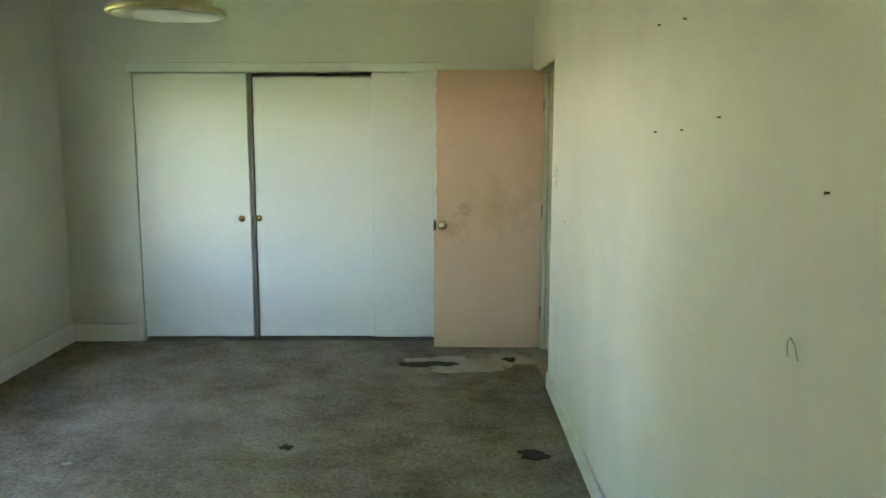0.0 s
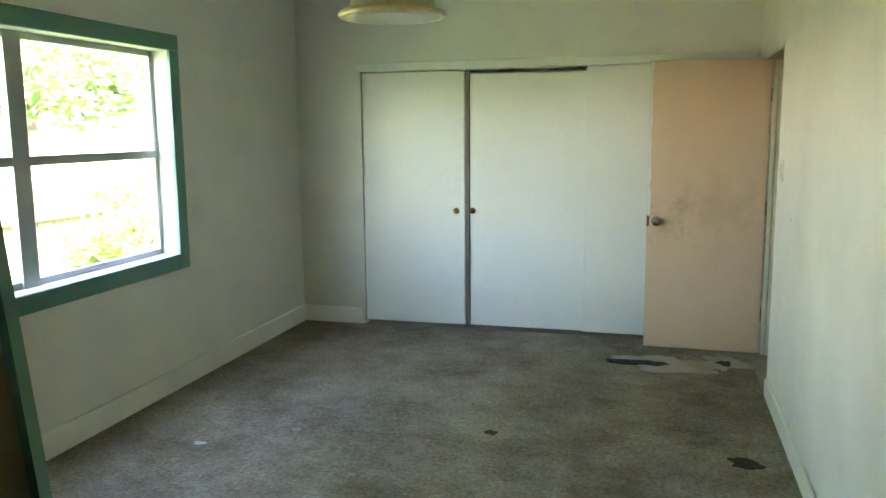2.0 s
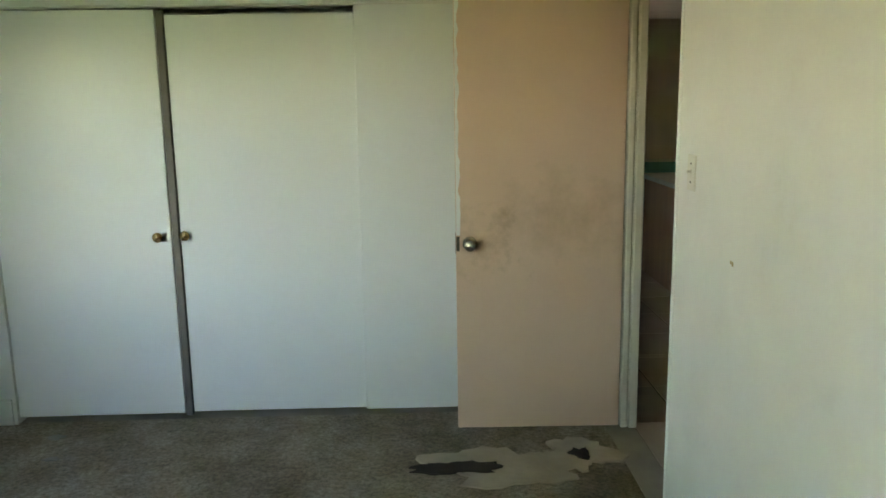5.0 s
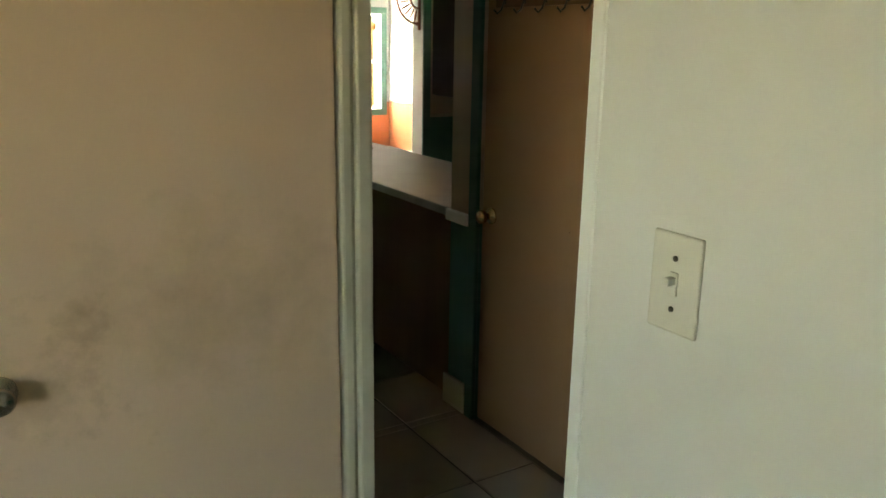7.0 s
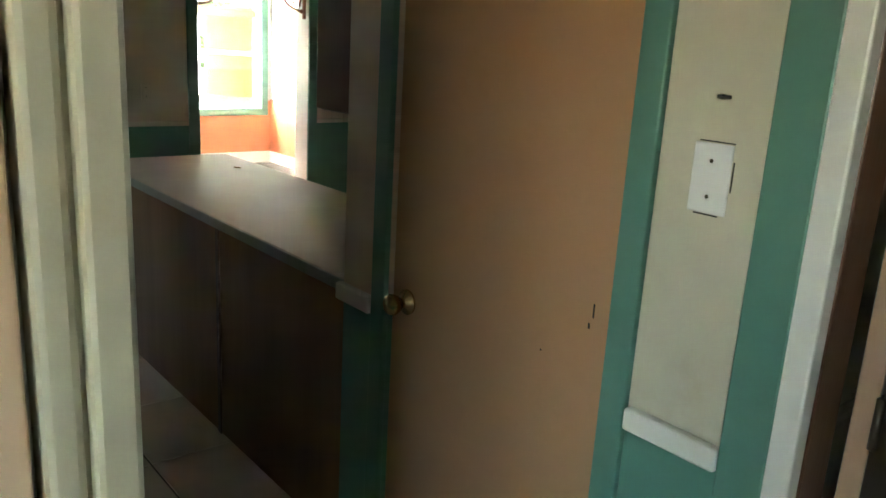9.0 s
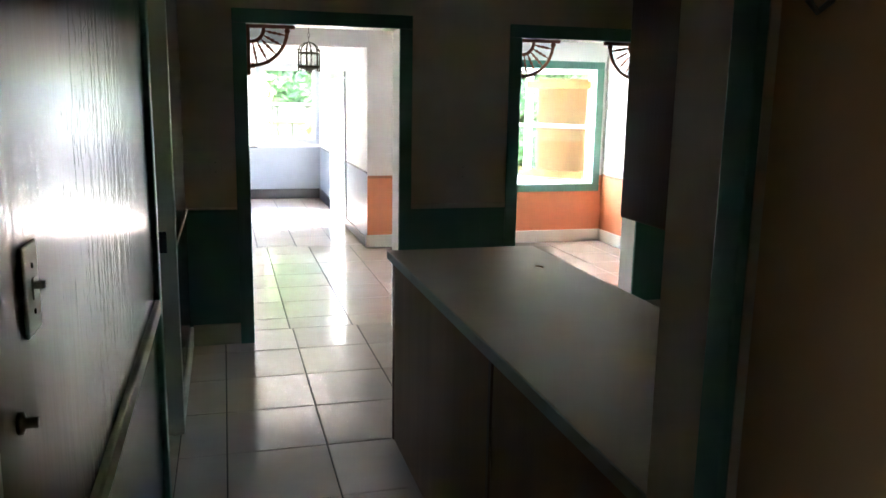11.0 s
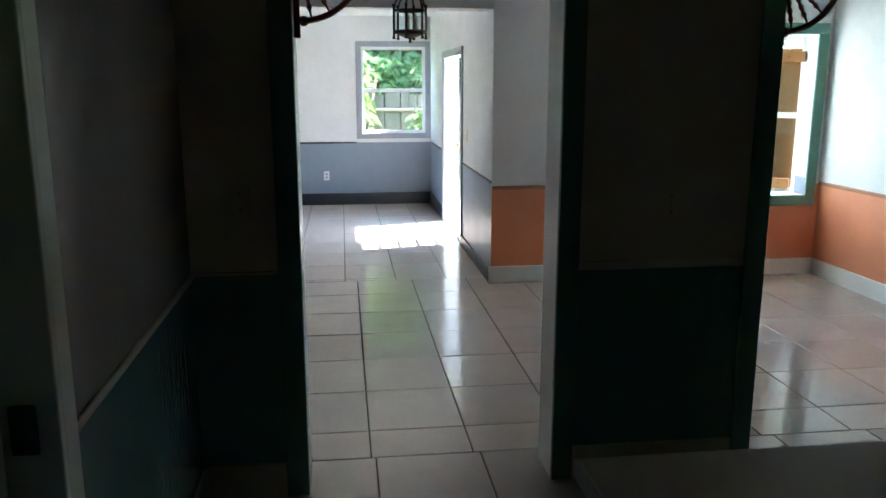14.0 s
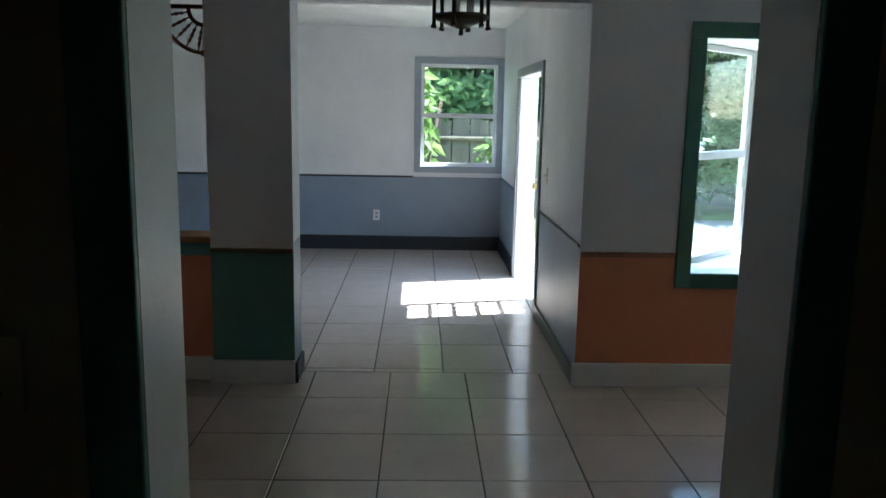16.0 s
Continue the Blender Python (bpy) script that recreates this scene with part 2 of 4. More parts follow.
M_FENCE = paint("weathered_fence_board", (0.20, 0.155, 0.10), 0.8, vary=0.2, bump=0.3, stretch=(3, 3, 0.2), stain_amt=0.5, random_amt=0.15)
M_BARK = paint("bark", (0.13, 0.09, 0.06), 0.9, vary=0.2, bump=0.8)


def leaf_mat(name, a, bcol):
    m, n, l, b = nodes_of(name)
    rnd = n.new("ShaderNodeNewGeometry").outputs["Random Per Island"]
    col = mix_rgb(n, l, rnd, a, bcol)
    l.new(col, b.inputs["Base Color"])
    b.inputs["Roughness"].default_value = 0.45
    tr = n.new("ShaderNodeBsdfTranslucent")
    l.new(col, tr.inputs["Color"])
    mx = n.new("ShaderNodeMixShader")
    mx.inputs[0].default_value = 0.6
    l.new(b.outputs[0], mx.inputs[1])
    l.new(tr.outputs[0], mx.inputs[2])
    l.new(mx.outputs[0], n["Material Output"].inputs["Surface"])
    return m


M_LEAF = leaf_mat("green_leaf", (0.085, 0.165, 0.05), (0.27, 0.37, 0.15))
M_LEAFLIGHT = leaf_mat("bright_leaf", (0.15, 0.23, 0.06), (0.30, 0.38, 0.13))


# ---- mesh helpers ----
def box_into(bm, lo, hi, mat_index=0, bevel=0.0):
    vs = [bm.verts.new((x, y, z)) for x in (lo[0], hi[0]) for y in (lo[1], hi[1]) for z in (lo[2], hi[2])]
    fs = [bm.faces.new([vs[i] for i in q]) for q in ((0, 1, 3, 2), (4, 6, 7, 5), (0, 4, 5, 1), (2, 3, 7, 6), (0, 2, 6, 4), (1, 5, 7, 3))]
    for f in fs:
        f.material_index = mat_index
    if bevel > 0:
        edges = list({e for f in fs for e in f.edges})
        bmesh.ops.bevel(bm, geom=edges, offset=bevel, segments=2, affect="EDGES", profile=0.5)
    return fs


def turned(bm, profile, segments=24, axis="z", at=(0, 0, 0)):
    """A lathe of (radius, along) pairs round an axis."""
    rings = []
    for r, h in profile:
        ring = []
        for k in range(segments):
            a = 2 * math.pi * k / segments
            u, v = r * math.cos(a), r * math.sin(a)
            p = {"z": (u, v, h), "x": (h, u, v), "y": (u, h, v)}[axis]
            ring.append(bm.verts.new(Vector(p) + Vector(at)))
        rings.append(ring)
    for a, b in zip(rings, rings[1:]):
        for k in range(segments):
            f = bm.faces.new((a[k], a[(k + 1) % segments], b[(k + 1) % segments], b[k]))
            f.smooth = True
    for ring in (rings[0], rings[-1]):
        if len({tuple(v.co) for v in ring}) > 2:
            bm.faces.new(ring)


def tube(bm, points, r, seg=8):
    pts = [Vector(p) for p in points]
    rings = []
    for i, p in enumerate(pts):
        d = (pts[min(i + 1, len(pts) - 1)] - pts[max(i - 1, 0)]).normalized()
        side = d.cross(Vector((0.31, 0.52, 0.79))).normalized()
        up = d.cross(side)
        rr = r[i] if isinstance(r, (list, tuple)) else r
        rings.append([bm.verts.new(p + rr * (math.cos(2 * math.pi * k / seg) * side + math.sin(2 * math.pi * k / seg) * up)) for k in range(seg)])
    for a, b in zip(rings, rings[1:]):
        for k in range(seg):
            f = bm.faces.new((a[k], a[(k + 1) % seg], b[(k + 1) % seg], b[k]))
            f.smooth = True
    bm.faces.new(rings[0])
    bm.faces.new(rings[-1])


def mesh_of(name, bm, mats):
    bmesh.ops.recalc_face_normals(bm, faces=bm.faces)
    me = bpy.data.meshes.new(name)
    bm.to_mesh(me)
    bm.free()
    for m in mats if isinstance(mats, (list, tuple)) else [mats]:
        me.materials.append(m)
    return me


def part(name, bm, material, parent=None, label=""):
    ob = new(name, mesh_of(name, bm, material))
    if parent:
        ob.parent = parent
    return tagged(ob, label)


def block(name, lo, hi, material, parent=None, label="", bevel=0.004):
    bm = bmesh.new()
    box_into(bm, lo, hi, 0, bevel)
    return part(name, bm, material, parent, label)


def thing(name, label, category, at=(0, 0, 0), rz=0, group="", kind=""):
    ob = new(name)
    ob.matrix_basis = pose(*at, 0, 0, rz)
    return tagged(ob, label, category, group, kind)


def structure(ob, label, category):
    return tagged(ob, label, category, "", "structure")


def wall(name, lo, hi, openings, mats, label):
    """A wall along x or y with openings (from, to, bottom, top); mats: -x, +x, -y, +y faces, others."""
    run = 0 if hi[0] - lo[0] > hi[1] - lo[1] else 1
    bm = bmesh.new()

    def add(a, b, z0, z1):
        if b - a < 1e-4 or z1 - z0 < 1e-4:
            return
        l2, h2 = list(lo), list(hi)
        l2[run], h2[run], l2[2], h2[2] = a, b, z0, z1
        for f, k in zip(box_into(bm, l2, h2), (0, 1, 2, 3, 4, 4)):
            f.material_index = k

    at = lo[run]
    for a, b, z0, z1 in sorted(openings):
        add(at, a, lo[2], hi[2])
        add(a, b, lo[2], z0)
        add(a, b, z1, hi[2])
        at = b
    add(at, hi[run], lo[2], hi[2])
    ob = new(name, mesh_of(name, bm, mats))
    return structure(ob, label, "wall")


def trim(name, lo, hi, material, label="", bevel=0.005):
    ob = block(name, lo, hi, material, None, "", bevel)
    return structure(ob, label, "trim")


def casing(name, axis, plane, out, a, b, z0, z1, w, material, label, bottom=False, t=0.018):
    """A frame of boards round an opening from a to b on a wall face; out: the side it stands proud on."""
    p0, p1 = sorted((plane, plane + out * t))

    def mk(bm, u0, u1, v0, v1):
        lo, hi = ((p0, u0, v0), (p1, u1, v1)) if axis == "x" else ((u0, p0, v0), (u1, p1, v1))
        box_into(bm, lo, hi, 0, 0.004)

    top = thing(name, label, "trim", kind="structure")
    for nm, r in (("jamb_board", (a - w, a, z0 - (w if bottom else 0), z1)), ("jamb_board", (b, b + w, z0 - (w if bottom else 0), z1)),
                  ("head_board", (a - w, b + w, z1 + 0.001, z1 + w))):
        bm = bmesh.new()
        mk(bm, *r)
        part(nm, bm, material, top)
    if bottom:
        bm = bmesh.new()
        mk(bm, a, b, z0 - w, z0)
        part("sill_board", bm, material, top)
    return top


# ---- structure: bedroom ----
BX, BY, BZ = -3.52, -7.2, 2.63
HX = 0.17
allbed = [M_BED, M_BED, M_BED, M_BED, M_BED]
floor_bed = structure(block("floor_bedroom", (BX, BY, -0.12), (0.0, 0.02, 0.0), M_CARPET, bevel=0), "worn dirty grey-brown carpet with stains", "floor")
structure(block("ceiling_bedroom", (BX - 0.15, BY - 0.15, BZ), (0.0, 0.85, BZ + 0.12), M_BEDCEIL, bevel=0), "off-white painted bedroom ceiling", "ceiling")
wall("wall_bedroom_window", (BX - 0.15, BY, 0), (BX, 0.72, BZ), [(-3.95, -1.77, 0.84, 2.07)], allbed, "off-white bedroom wall below and around the window")
wall("wall_bedroom_back", (BX - 0.15, BY - 0.15, 0), (0.17, BY, BZ), [], allbed, "plain off-white bedroom wall")
wall("wall_hall_stub", (0.0, -0.05, 0), (HX, 0.62, BZ), [], [M_BED, M_HALL, M_TRIMW, M_TRIMW, M_TRIMW], "off-white wall end beside the closet")
wall("wall_bedroom_right", (0.0, BY, 0), (0.135, -0.05, BZ), [(-1.147, -0.19, 0, 2.055)], [M_BED, M_HALL, M_TRIMW, M_TRIMW, M_TRIMW], "off-white wall with nail marks beside the doorway")
wall("wall_closet", (BX, 0.0, 0), (0.0, 0.10, BZ), [(-2.97, -0.12, 0, 2.04)], allbed, "off-white wall over and beside the closet")
wall("wall_closet_back", (BX, 0.62, 0), (HX, 0.72, BZ), [], allbed, "plain closet back wall")


def baseboard(name, lo, hi, material, label):
    return structure(block(name, lo, hi, material, bevel=0.006), label, "baseboard")


baseboard("baseboard_window_side", (BX, BY, 0.0), (BX + 0.016, 0.0, 0.14), M_TRIMW, "white painted baseboard, scuffed")
baseboard("baseboard_closet_side", (BX + 0.016, -0.016, 0.0), (-2.985, 0.0, 0.14), M_TRIMW, "white painted baseboard, scuffed")
baseboard("baseboard_right", (-0.016, BY, 0.0), (0.0, -1.135, 0.11), M_TRIMW, "white painted baseboard, scuffed")

# closet front: head trim and three tall panels
trim("trim_closet_head", (-3.0, -0.014, 2.045), (-0.02, 0.0, 2.11), M_CLOSET, "white painted board over the closet doors")
closet = thing("closet_front", "tall white painted closet doors with small round knobs", "closet door")


def closet_panel(x0, x1, y, z1, label):
    bm = bmesh.new()
    box_into(bm, (x0, y, 0.034), (x1, y + 0.035, z1), 0, 0.004)
    return part("door", bm, M_CLOSET, closet, label)


def knob_on(parent, x, y, z, material):
    bm = bmesh.new()
    turned(bm, [(0.008, 0.0), (0.008, -0.012), (0.02, -0.018), (0.025, -0.028), (0.02, -0.036), (0.0, -0.038)], 20, "y", (x, y, z))
    return part("knob", bm, material, parent, "small round wooden knob")


d_left = closet_panel(-2.965, -2.125, 0.012, 2.034, "white flush door, scuffed at the foot")
knob_on(d_left, -2.185, 0.012, 0.955, M_BRASS)
d_mid = closet_panel(-2.085, -1.19, 0.030, 2.010, "white flush door, slightly set back")
knob_on(d_mid, -2.058, 0.030, 0.957, M_BRASS)
closet_panel(-1.195, -0.125, 0.004, 2.042, "white fixed panel")
# the gap's shade, drawn as a dark grey strip between the doors
part("edge_strip", (lambda b: (box_into(b, (-2.121, 0.016, 0.02), (-2.089, 0.05, 2.03), 0, 0.003), b)[1])(bmesh.new()), paint("gap_shade_grey", (0.17, 0.15, 0.12), 0.6), closet, "grey strip coloured as the shade in the gap between the doors")
structure(block("closet_floor", (BX, 0.02, -0.12), (0.0, 0.62, -0.004), M_SLAB, bevel=0), "bare concrete closet floor", "floor")


def door_knob(parent, at, axis, side, material):
    bm = bmesh.new()
    s = side
    turned(bm, [(0.0, 0.0), (0.034, 0.0), (0.034, s * 0.006), (0.014, s * 0.012), (0.012, s * 0.028), (0.024, s * 0.036), (0.029, s * 0.050), (0.024, s * 0.062), (0.0, s * 0.066)], 24, axis, at)
    return part("door_knob", bm, material, parent, "tarnished round metal knob")


def flush_door(name, width, height, material, label, at, rz, knob_mat=M_CHROME, edge=None):
    """A flush door hinged at its origin, running along its own +x, its face on -y."""
    d = thing(name, label, "door", at, rz, kind="")
    bm = bmesh.new()
    box_into(bm, (0, -0.018, 0.012), (width, 0.018, height), 0, 0.003)
    part("panel", bm, material, d)
    door_knob(d, (width - 0.065, -0.018, 0.93), "y", -1, knob_mat)
    door_knob(d, (width - 0.065, 0.018, 0.93), "y", 1, knob_mat)
    bm = bmesh.new()
    box_into(bm, (width, -0.012, 0.88), (width + 0.003, 0.012, 0.98), 0, 0.001)
    part("latch_plate", bm, M_CHROME, d)
    for z in (0.28, 1.03, 1.80):
        bm = bmesh.new()
        turned(bm, [(0.0, z - 0.045), (0.008, z - 0.045), (0.008, z + 0.045), (0.0, z + 0.045)], 10, "z", (-0.006, -0.022, 0))
        box_into(bm, (-0.004, -0.0215, z - 0.04), (0.03, -0.0185, z + 0.04))
        part("hinge", bm, M_BRONZE, d)
    return d


bedroom_door = flush_door("bedroom_door", 0.785, 2.045, M_PEACH, "open peach painted flush door, smudged round the knob", (0.052, -0.215, 0), 178.5)
block("latch_hole", (0.768, 0.0175, 0.895), (0.7835, 0.0192, 0.965), M_BRONZE, bedroom_door, "dark gouged latch cutout", 0.0006)
# its face with the marks turns to the room
rag = bmesh.new()
rr = random.Random(5)
zs = [0.97 + k * 0.0345 for k in range(32)]
edge_in = [0.785 - 0.016 - rr.uniform(-0.005, 0.008) for z in zs]
vin = [rag.verts.new((x, 0.0188, z)) for x, z in zip(edge_in, zs)]
vout = [rag.verts.new((0.783, 0.0188, z)) for z in zs]
for k in range(len(zs) - 1):
    rag.faces.new((vin[k], vin[k + 1], vout[k + 1], vout[k]))
part("worn_edge", rag, M_TRIMW, bedroom_door, "ragged strip of old pale paint")
casing("trim_bedroom_doorway", "x", 0.135, 1, -1.147, -0.19, 0, 2.055, 0.07, M_TEAL, "teal door casing on the hall side")
jam = thing("doorway_lining", "cream painted door lining with a stop bead", "door frame", kind="structure")
block("lining_board", (-0.004, -1.147, 0.0), (0.139, -1.122, 2.054), M_TRIMW, jam)
block("lining_board", (0.098, -0.247, 0.0), (0.139, -0.19, 2.054), M_CREAM, jam, bevel=0.007)
block("stop_bead", (0.060, -0.240, 0.0), (0.093, -0.19, 2.054), M_CREAM, jam, bevel=0.008)
block("groove_board", (0.088, -0.228, 0.0), (0.102, -0.192, 2.053), M_CREAM, jam)
block("head_board", (-0.004, -1.121, 2.03), (0.139, -0.248, 2.054), M_CREAM, jam)
structure(block("doorway_threshold", (-0.01, -1.147, -0.1), (0.134, -0.19, 0.002), M_SLAB, bevel=0.002), "worn bare threshold under the door", "floor")


def wall_plate(name, at, rz, label, toggle=True, sockets=False, material=M_PLASTIC):
    """A small cover plate facing its own -y."""
    p = thing(name, label, "switch" if toggle else "outlet", at, rz)
    bm = bmesh.new()
    box_into(bm, (-0.036, -0.006, -0.059), (0.036, 0, 0.059), 0, 0.003)
    part("cover_plate", bm, material, p)
    if toggle:
        bm = bmesh.new()
        box_into(bm, (-0.006, -0.008, -0.014), (0.006, -0.004, 0.014), 0, 0.001)
        box_into(bm, (-0.0045, -0.02, 0.0), (0.0045, -0.006, 0.009), 0, 0.001)
        part("toggle", bm, material, p)
    if sockets:
        for z in (-0.021, 0.021):
            bm = bmesh.new()
            box_into(bm, (-0.015, -0.009, z - 0.014), (0.015, -0.005, z + 0.014), 0, 0.004)
            part("socket", bm, M_DARK if sockets == "dark" else M_GREYTRIM, p)
    for z in (-0.03, 0.03):
        bm = bmesh.new()
        turned(bm, [(0.0, -0.0075), (0.0035, -0.0075), (0.0035, -0.004), (0.0, -0.004)], 8, "y", (0, 0, z))
        part("screw", bm, M_BRONZE, p)
    return p


wall_plate("light_switch", (0.0, -1.289, 1.348), -90, "almond plastic light switch on the off-white wall")



def patch(name, x, y, rx, ry, material, seed, label, category, h=0.004, seg=40):
    """A thin ragged patch lying on the floor."""
    rng = random.Random(seed)
    bm = bmesh.new()
    top_v, low_v = [], []
    for k in range(seg):
        a = 2 * math.pi * k / seg
        r = 0.72 + 0.45 * noise.noise(Vector((math.cos(a) * 1.6 + seed, math.sin(a) * 1.6, seed * 0.7))) + rng.uniform(-0.10, 0.10)
        top_v.append(bm.verts.new((x + rx * r * math.cos(a) * 0.97, y + ry * r * math.sin(a) * 0.97, h)))
        low_v.append(bm.verts.new((x + rx * r * math.cos(a), y + ry * r * math.sin(a), 0.0)))
    bm.faces.new(top_v)
    for k in range(seg):
        bm.faces.new((low_v[k], low_v[(k + 1) % seg], top_v[(k + 1) % seg], top_v[k]))
    return tagged(part(name, bm, material), label, category)


patch("bare_patch", -0.52, -0.60, 0.46, 0.26, M_BAREPATCH, 3, "bare pale patch where the carpet has rotted", "floor patch")
patch("bare_patch", -0.22, -0.52, 0.24, 0.22, M_BAREPATCH, 5, "bare pale patch where the carpet has rotted", "floor patch", 0.005)
patch("carpet_stain", -0.215, -2.185, 0.10, 0.09, M_STAIN, 7, "dark burnt stain in the carpet", "stain", 0.0035)
patch("carpet_stain", -0.19, -0.52, 0.06, 0.08, M_STAIN, 8, "dark stain in the bare patch", "stain", 0.0075)
patch("carpet_stain", -0.80, -0.62, 0.26, 0.10, M_STAIN, 9, "dark damp stain along the bare patch", "stain", 0.0065)
patch("carpet_stain", -1.475, -2.09, 0.05, 0.035, M_STAIN, 10, "small dark stain in the carpet", "stain", 0.0035)
for k, (x, y, r) in enumerate(((-2.255, -1.212, 0.045), (-2.70, -0.18, 0.06), (-2.62, -0.42, 0.05), (-2.75, -0.70, 0.05), (-2.5, -2.3, 0.04), (-2.9, -2.6, 0.05), (-2.0, -2.75, 0.03))):
    patch("paint_fleck", x, y, r, r * 0.6, M_FLECK, 20 + k, "pale paint fleck on the carpet", "debris", 0.004, 18)

# nails and marks on the bedroom wall
for y, z in ((-3.688, 1.917), (-3.426, 1.934), (-3.431, 1.605), (-3.704, 1.61), (-4.004, 1.64), (-4.57, 1.498)):
    bm = bmesh.new()
    turned(bm, [(0.0, 0.0), (0.0025, 0.0), (0.002, -0.006), (0.0035, -0.008), (0.0, -0.009)], 8, "x", (0, y, z))
    tagged(part("nail", bm, M_NAIL), "rusty nail stuck in the off-white wall", "nail", "nails in the wall")
bm = bmesh.new()
tube(bm, [(-0.004, -4.504, 1.172), (-0.008, -4.496, 1.202), (-0.01, -4.480, 1.212), (-0.008, -4.464, 1.202), (-0.004, -4.458, 1.170)], 0.0016, 6)
tagged(part("wire_hook", bm, M_WIRE), "bent wire hook fixed to the wall", "hook")


M_CHIP = paint("tan_chip", (0.52, 0.42, 0.24), 0.7, vary=0.15)
for y, z, r in ((-1.655, 1.118, 0.008), (-1.643, 1.121, 0.006)):
    bm = bmesh.new()
    turned(bm, [(r, 0.0), (r * 0.9, -0.0012), (r * 0.3, -0.0018), (0.0, -0.0018)], 12, "x", (0, y, z))
    tagged(part("wall_chip", bm, M_CHIP), "tan chip in the off-white wall paint", "wall mark")

# pendant lamp in the bedroom
def bedroom_lamp():
    lamp = thing("pendant_lamp", "brass and glass dome pendant lamp hanging from the ceiling", "lamp", (-1.675, -3.0, 2.02))
    bm = bmesh.new()
    turned(bm, [(0.205, 0.0), (0.21, 0.008), (0.205, 0.02), (0.185, 0.028), (0.165, 0.03), (0.16, 0.075), (0.145, 0.14), (0.11, 0.19), (0.05, 0.22), (0.02, 0.235)], 40)
    part("shade", bm, M_LAMPBRASS, lamp, "pale brass dome shade")
    bm = bmesh.new()
    turned(bm, [(0.20, 0.004), (0.17, -0.004), (0.12, -0.008), (0.0, -0.010)], 40)
    part("diffuser", bm, M_FROST, lamp, "frosted glass underside")
    bm = bmesh.new()
    tube(bm, [(0, 0, 0.23), (0, 0, 0.575)], 0.012, 10)
    part("stem", bm, M_BRASS, lamp)
    bm = bmesh.new()
    turned(bm, [(0.0, 0.61), (0.07, 0.61), (0.068, 0.585), (0.03, 0.56), (0.0, 0.56)], 24)
    part("ceiling_rose", bm, M_BRASS, lamp)


M_LAMPBRASS = paint("pale_brass", (0.62, 0.54, 0.34), 0.35, vary=0.1, metal=0.35)
M_FROST = paint("frosted_glass", (0.55, 0.53, 0.45), 0.25, vary=0.05)
bedroom_lamp()


# ---- windows ----
def sash_window(name, label, width, z0, z1, at, rz, material, lights=1, meet=0.5, depth=0.03, glass=None):
    """Panes in a frame, along its own x from 0, facing -y; two rows of panes."""
    w = thing(name, label, "window", at, rz, kind="structure")
    f = 0.035
    bm = bmesh.new()
    for lo, hi in (((0, 0, z0), (f, depth, z1)), ((width - f, 0, z0), (width, depth, z1)), ((f, 0, z1 - f), (width - f, depth, z1)), ((f, 0, z0), (width - f, depth, z0 + f))):
        box_into(bm, lo, hi, 0, 0.003)
    part("window_frame", bm, material, w)
    cw = (width - 2 * f) / lights
    for k in range(lights):
        x0, x1 = f + k * cw, f + (k + 1) * cw
        if k:
            bm = bmesh.new()
            box_into(bm, (x0 - 0.055, -0.012, z0), (x0 + 0.055, depth, z1), 0, 0.004)
            part("mullion", bm, material, w)
        zm = z0 + (z1 - z0) * meet
        bm = bmesh.new()
        box_into(bm, (x0, -0.008, zm - 0.024), (x1, depth - 0.006, zm + 0.024), 0, 0.003)
        part("meeting_rail", bm, material, w)
        for a, b in ((z0 + f, zm - 0.024), (zm + 0.024, z1 - f)):
            bm = bmesh.new()
            box_into(bm, (x0 + 0.003, depth * 0.5, a), (x1 - 0.003, depth * 0.5 + 0.004, b))
            g = part("pane", bm, glass or M_GLASS, w, "glass pane tinted darker to cut the daylight" if glass else "clear glass pane")
            g.visible_shadow = bool(glass)
    return w


casing("trim_bedroom_window", "x", BX, 1, -3.95, -1.77, 0.84, 2.07, 0.095, M_TEAL, "teal painted window casing", bottom=True, t=0.02)
win_bed = sash_window("window_bedroom", "aluminium sash window with two bays and teal casing", 2.18, 0.84, 2.07, (BX - 0.10, -3.95, 0), 90, M_ALU, lights=2, meet=0.5, glass=M_DIMGLASS)
# partition end near the room's entrance, with a teal corner board
def slanted(name, x0, x1, x2, y0, y1, material, label, category):
    """An upright slab from x0 to an edge that leans from x1 at the floor to x2 at the ceiling."""
    bm = bmesh.new()
    rows = [[bm.verts.new(p) for p in ((x0 if x0 < -2 else x1 - x0, y, 0), (x1, y, 0), (x2, y, BZ - 0.002), (x0 if x0 < -2 else x2 - x0, y, BZ - 0.002))] for y in (y0, y1)]
    bm.faces.new(rows[0])
    bm.faces.new(rows[1])
    for k in range(4):
        j = (k + 1) % 4
        bm.faces.new((rows[0][k], rows[0][j], rows[1][j], rows[1][k]))
    return structure(part(name, bm, material), label, category)


slanted("wall_partition", BX, -1.212, -1.512, -5.30, -5.27, M_PEACHWALL, "stained beige partition beside the entrance", "wall")
slanted("trim_partition_end", 0.013, -1.198, -1.498, -5.302, -5.284, M_TEAL, "teal painted edge of the partition", "trim")

# cable stub low on the window wall
bm = bmesh.new()
tube(bm, [(BX + 0.002, -3.20, 0.40), (BX + 0.02, -3.20, 0.40), (BX + 0.03, -3.195, 0.34), (BX + 0.02, -3.185, 0.27), (BX + 0.022, -3.17, 0.22)], 0.006, 6)
tagged(part("cable_stub", bm, M_DARK), "loose dark cable hanging from the wall", "cable")

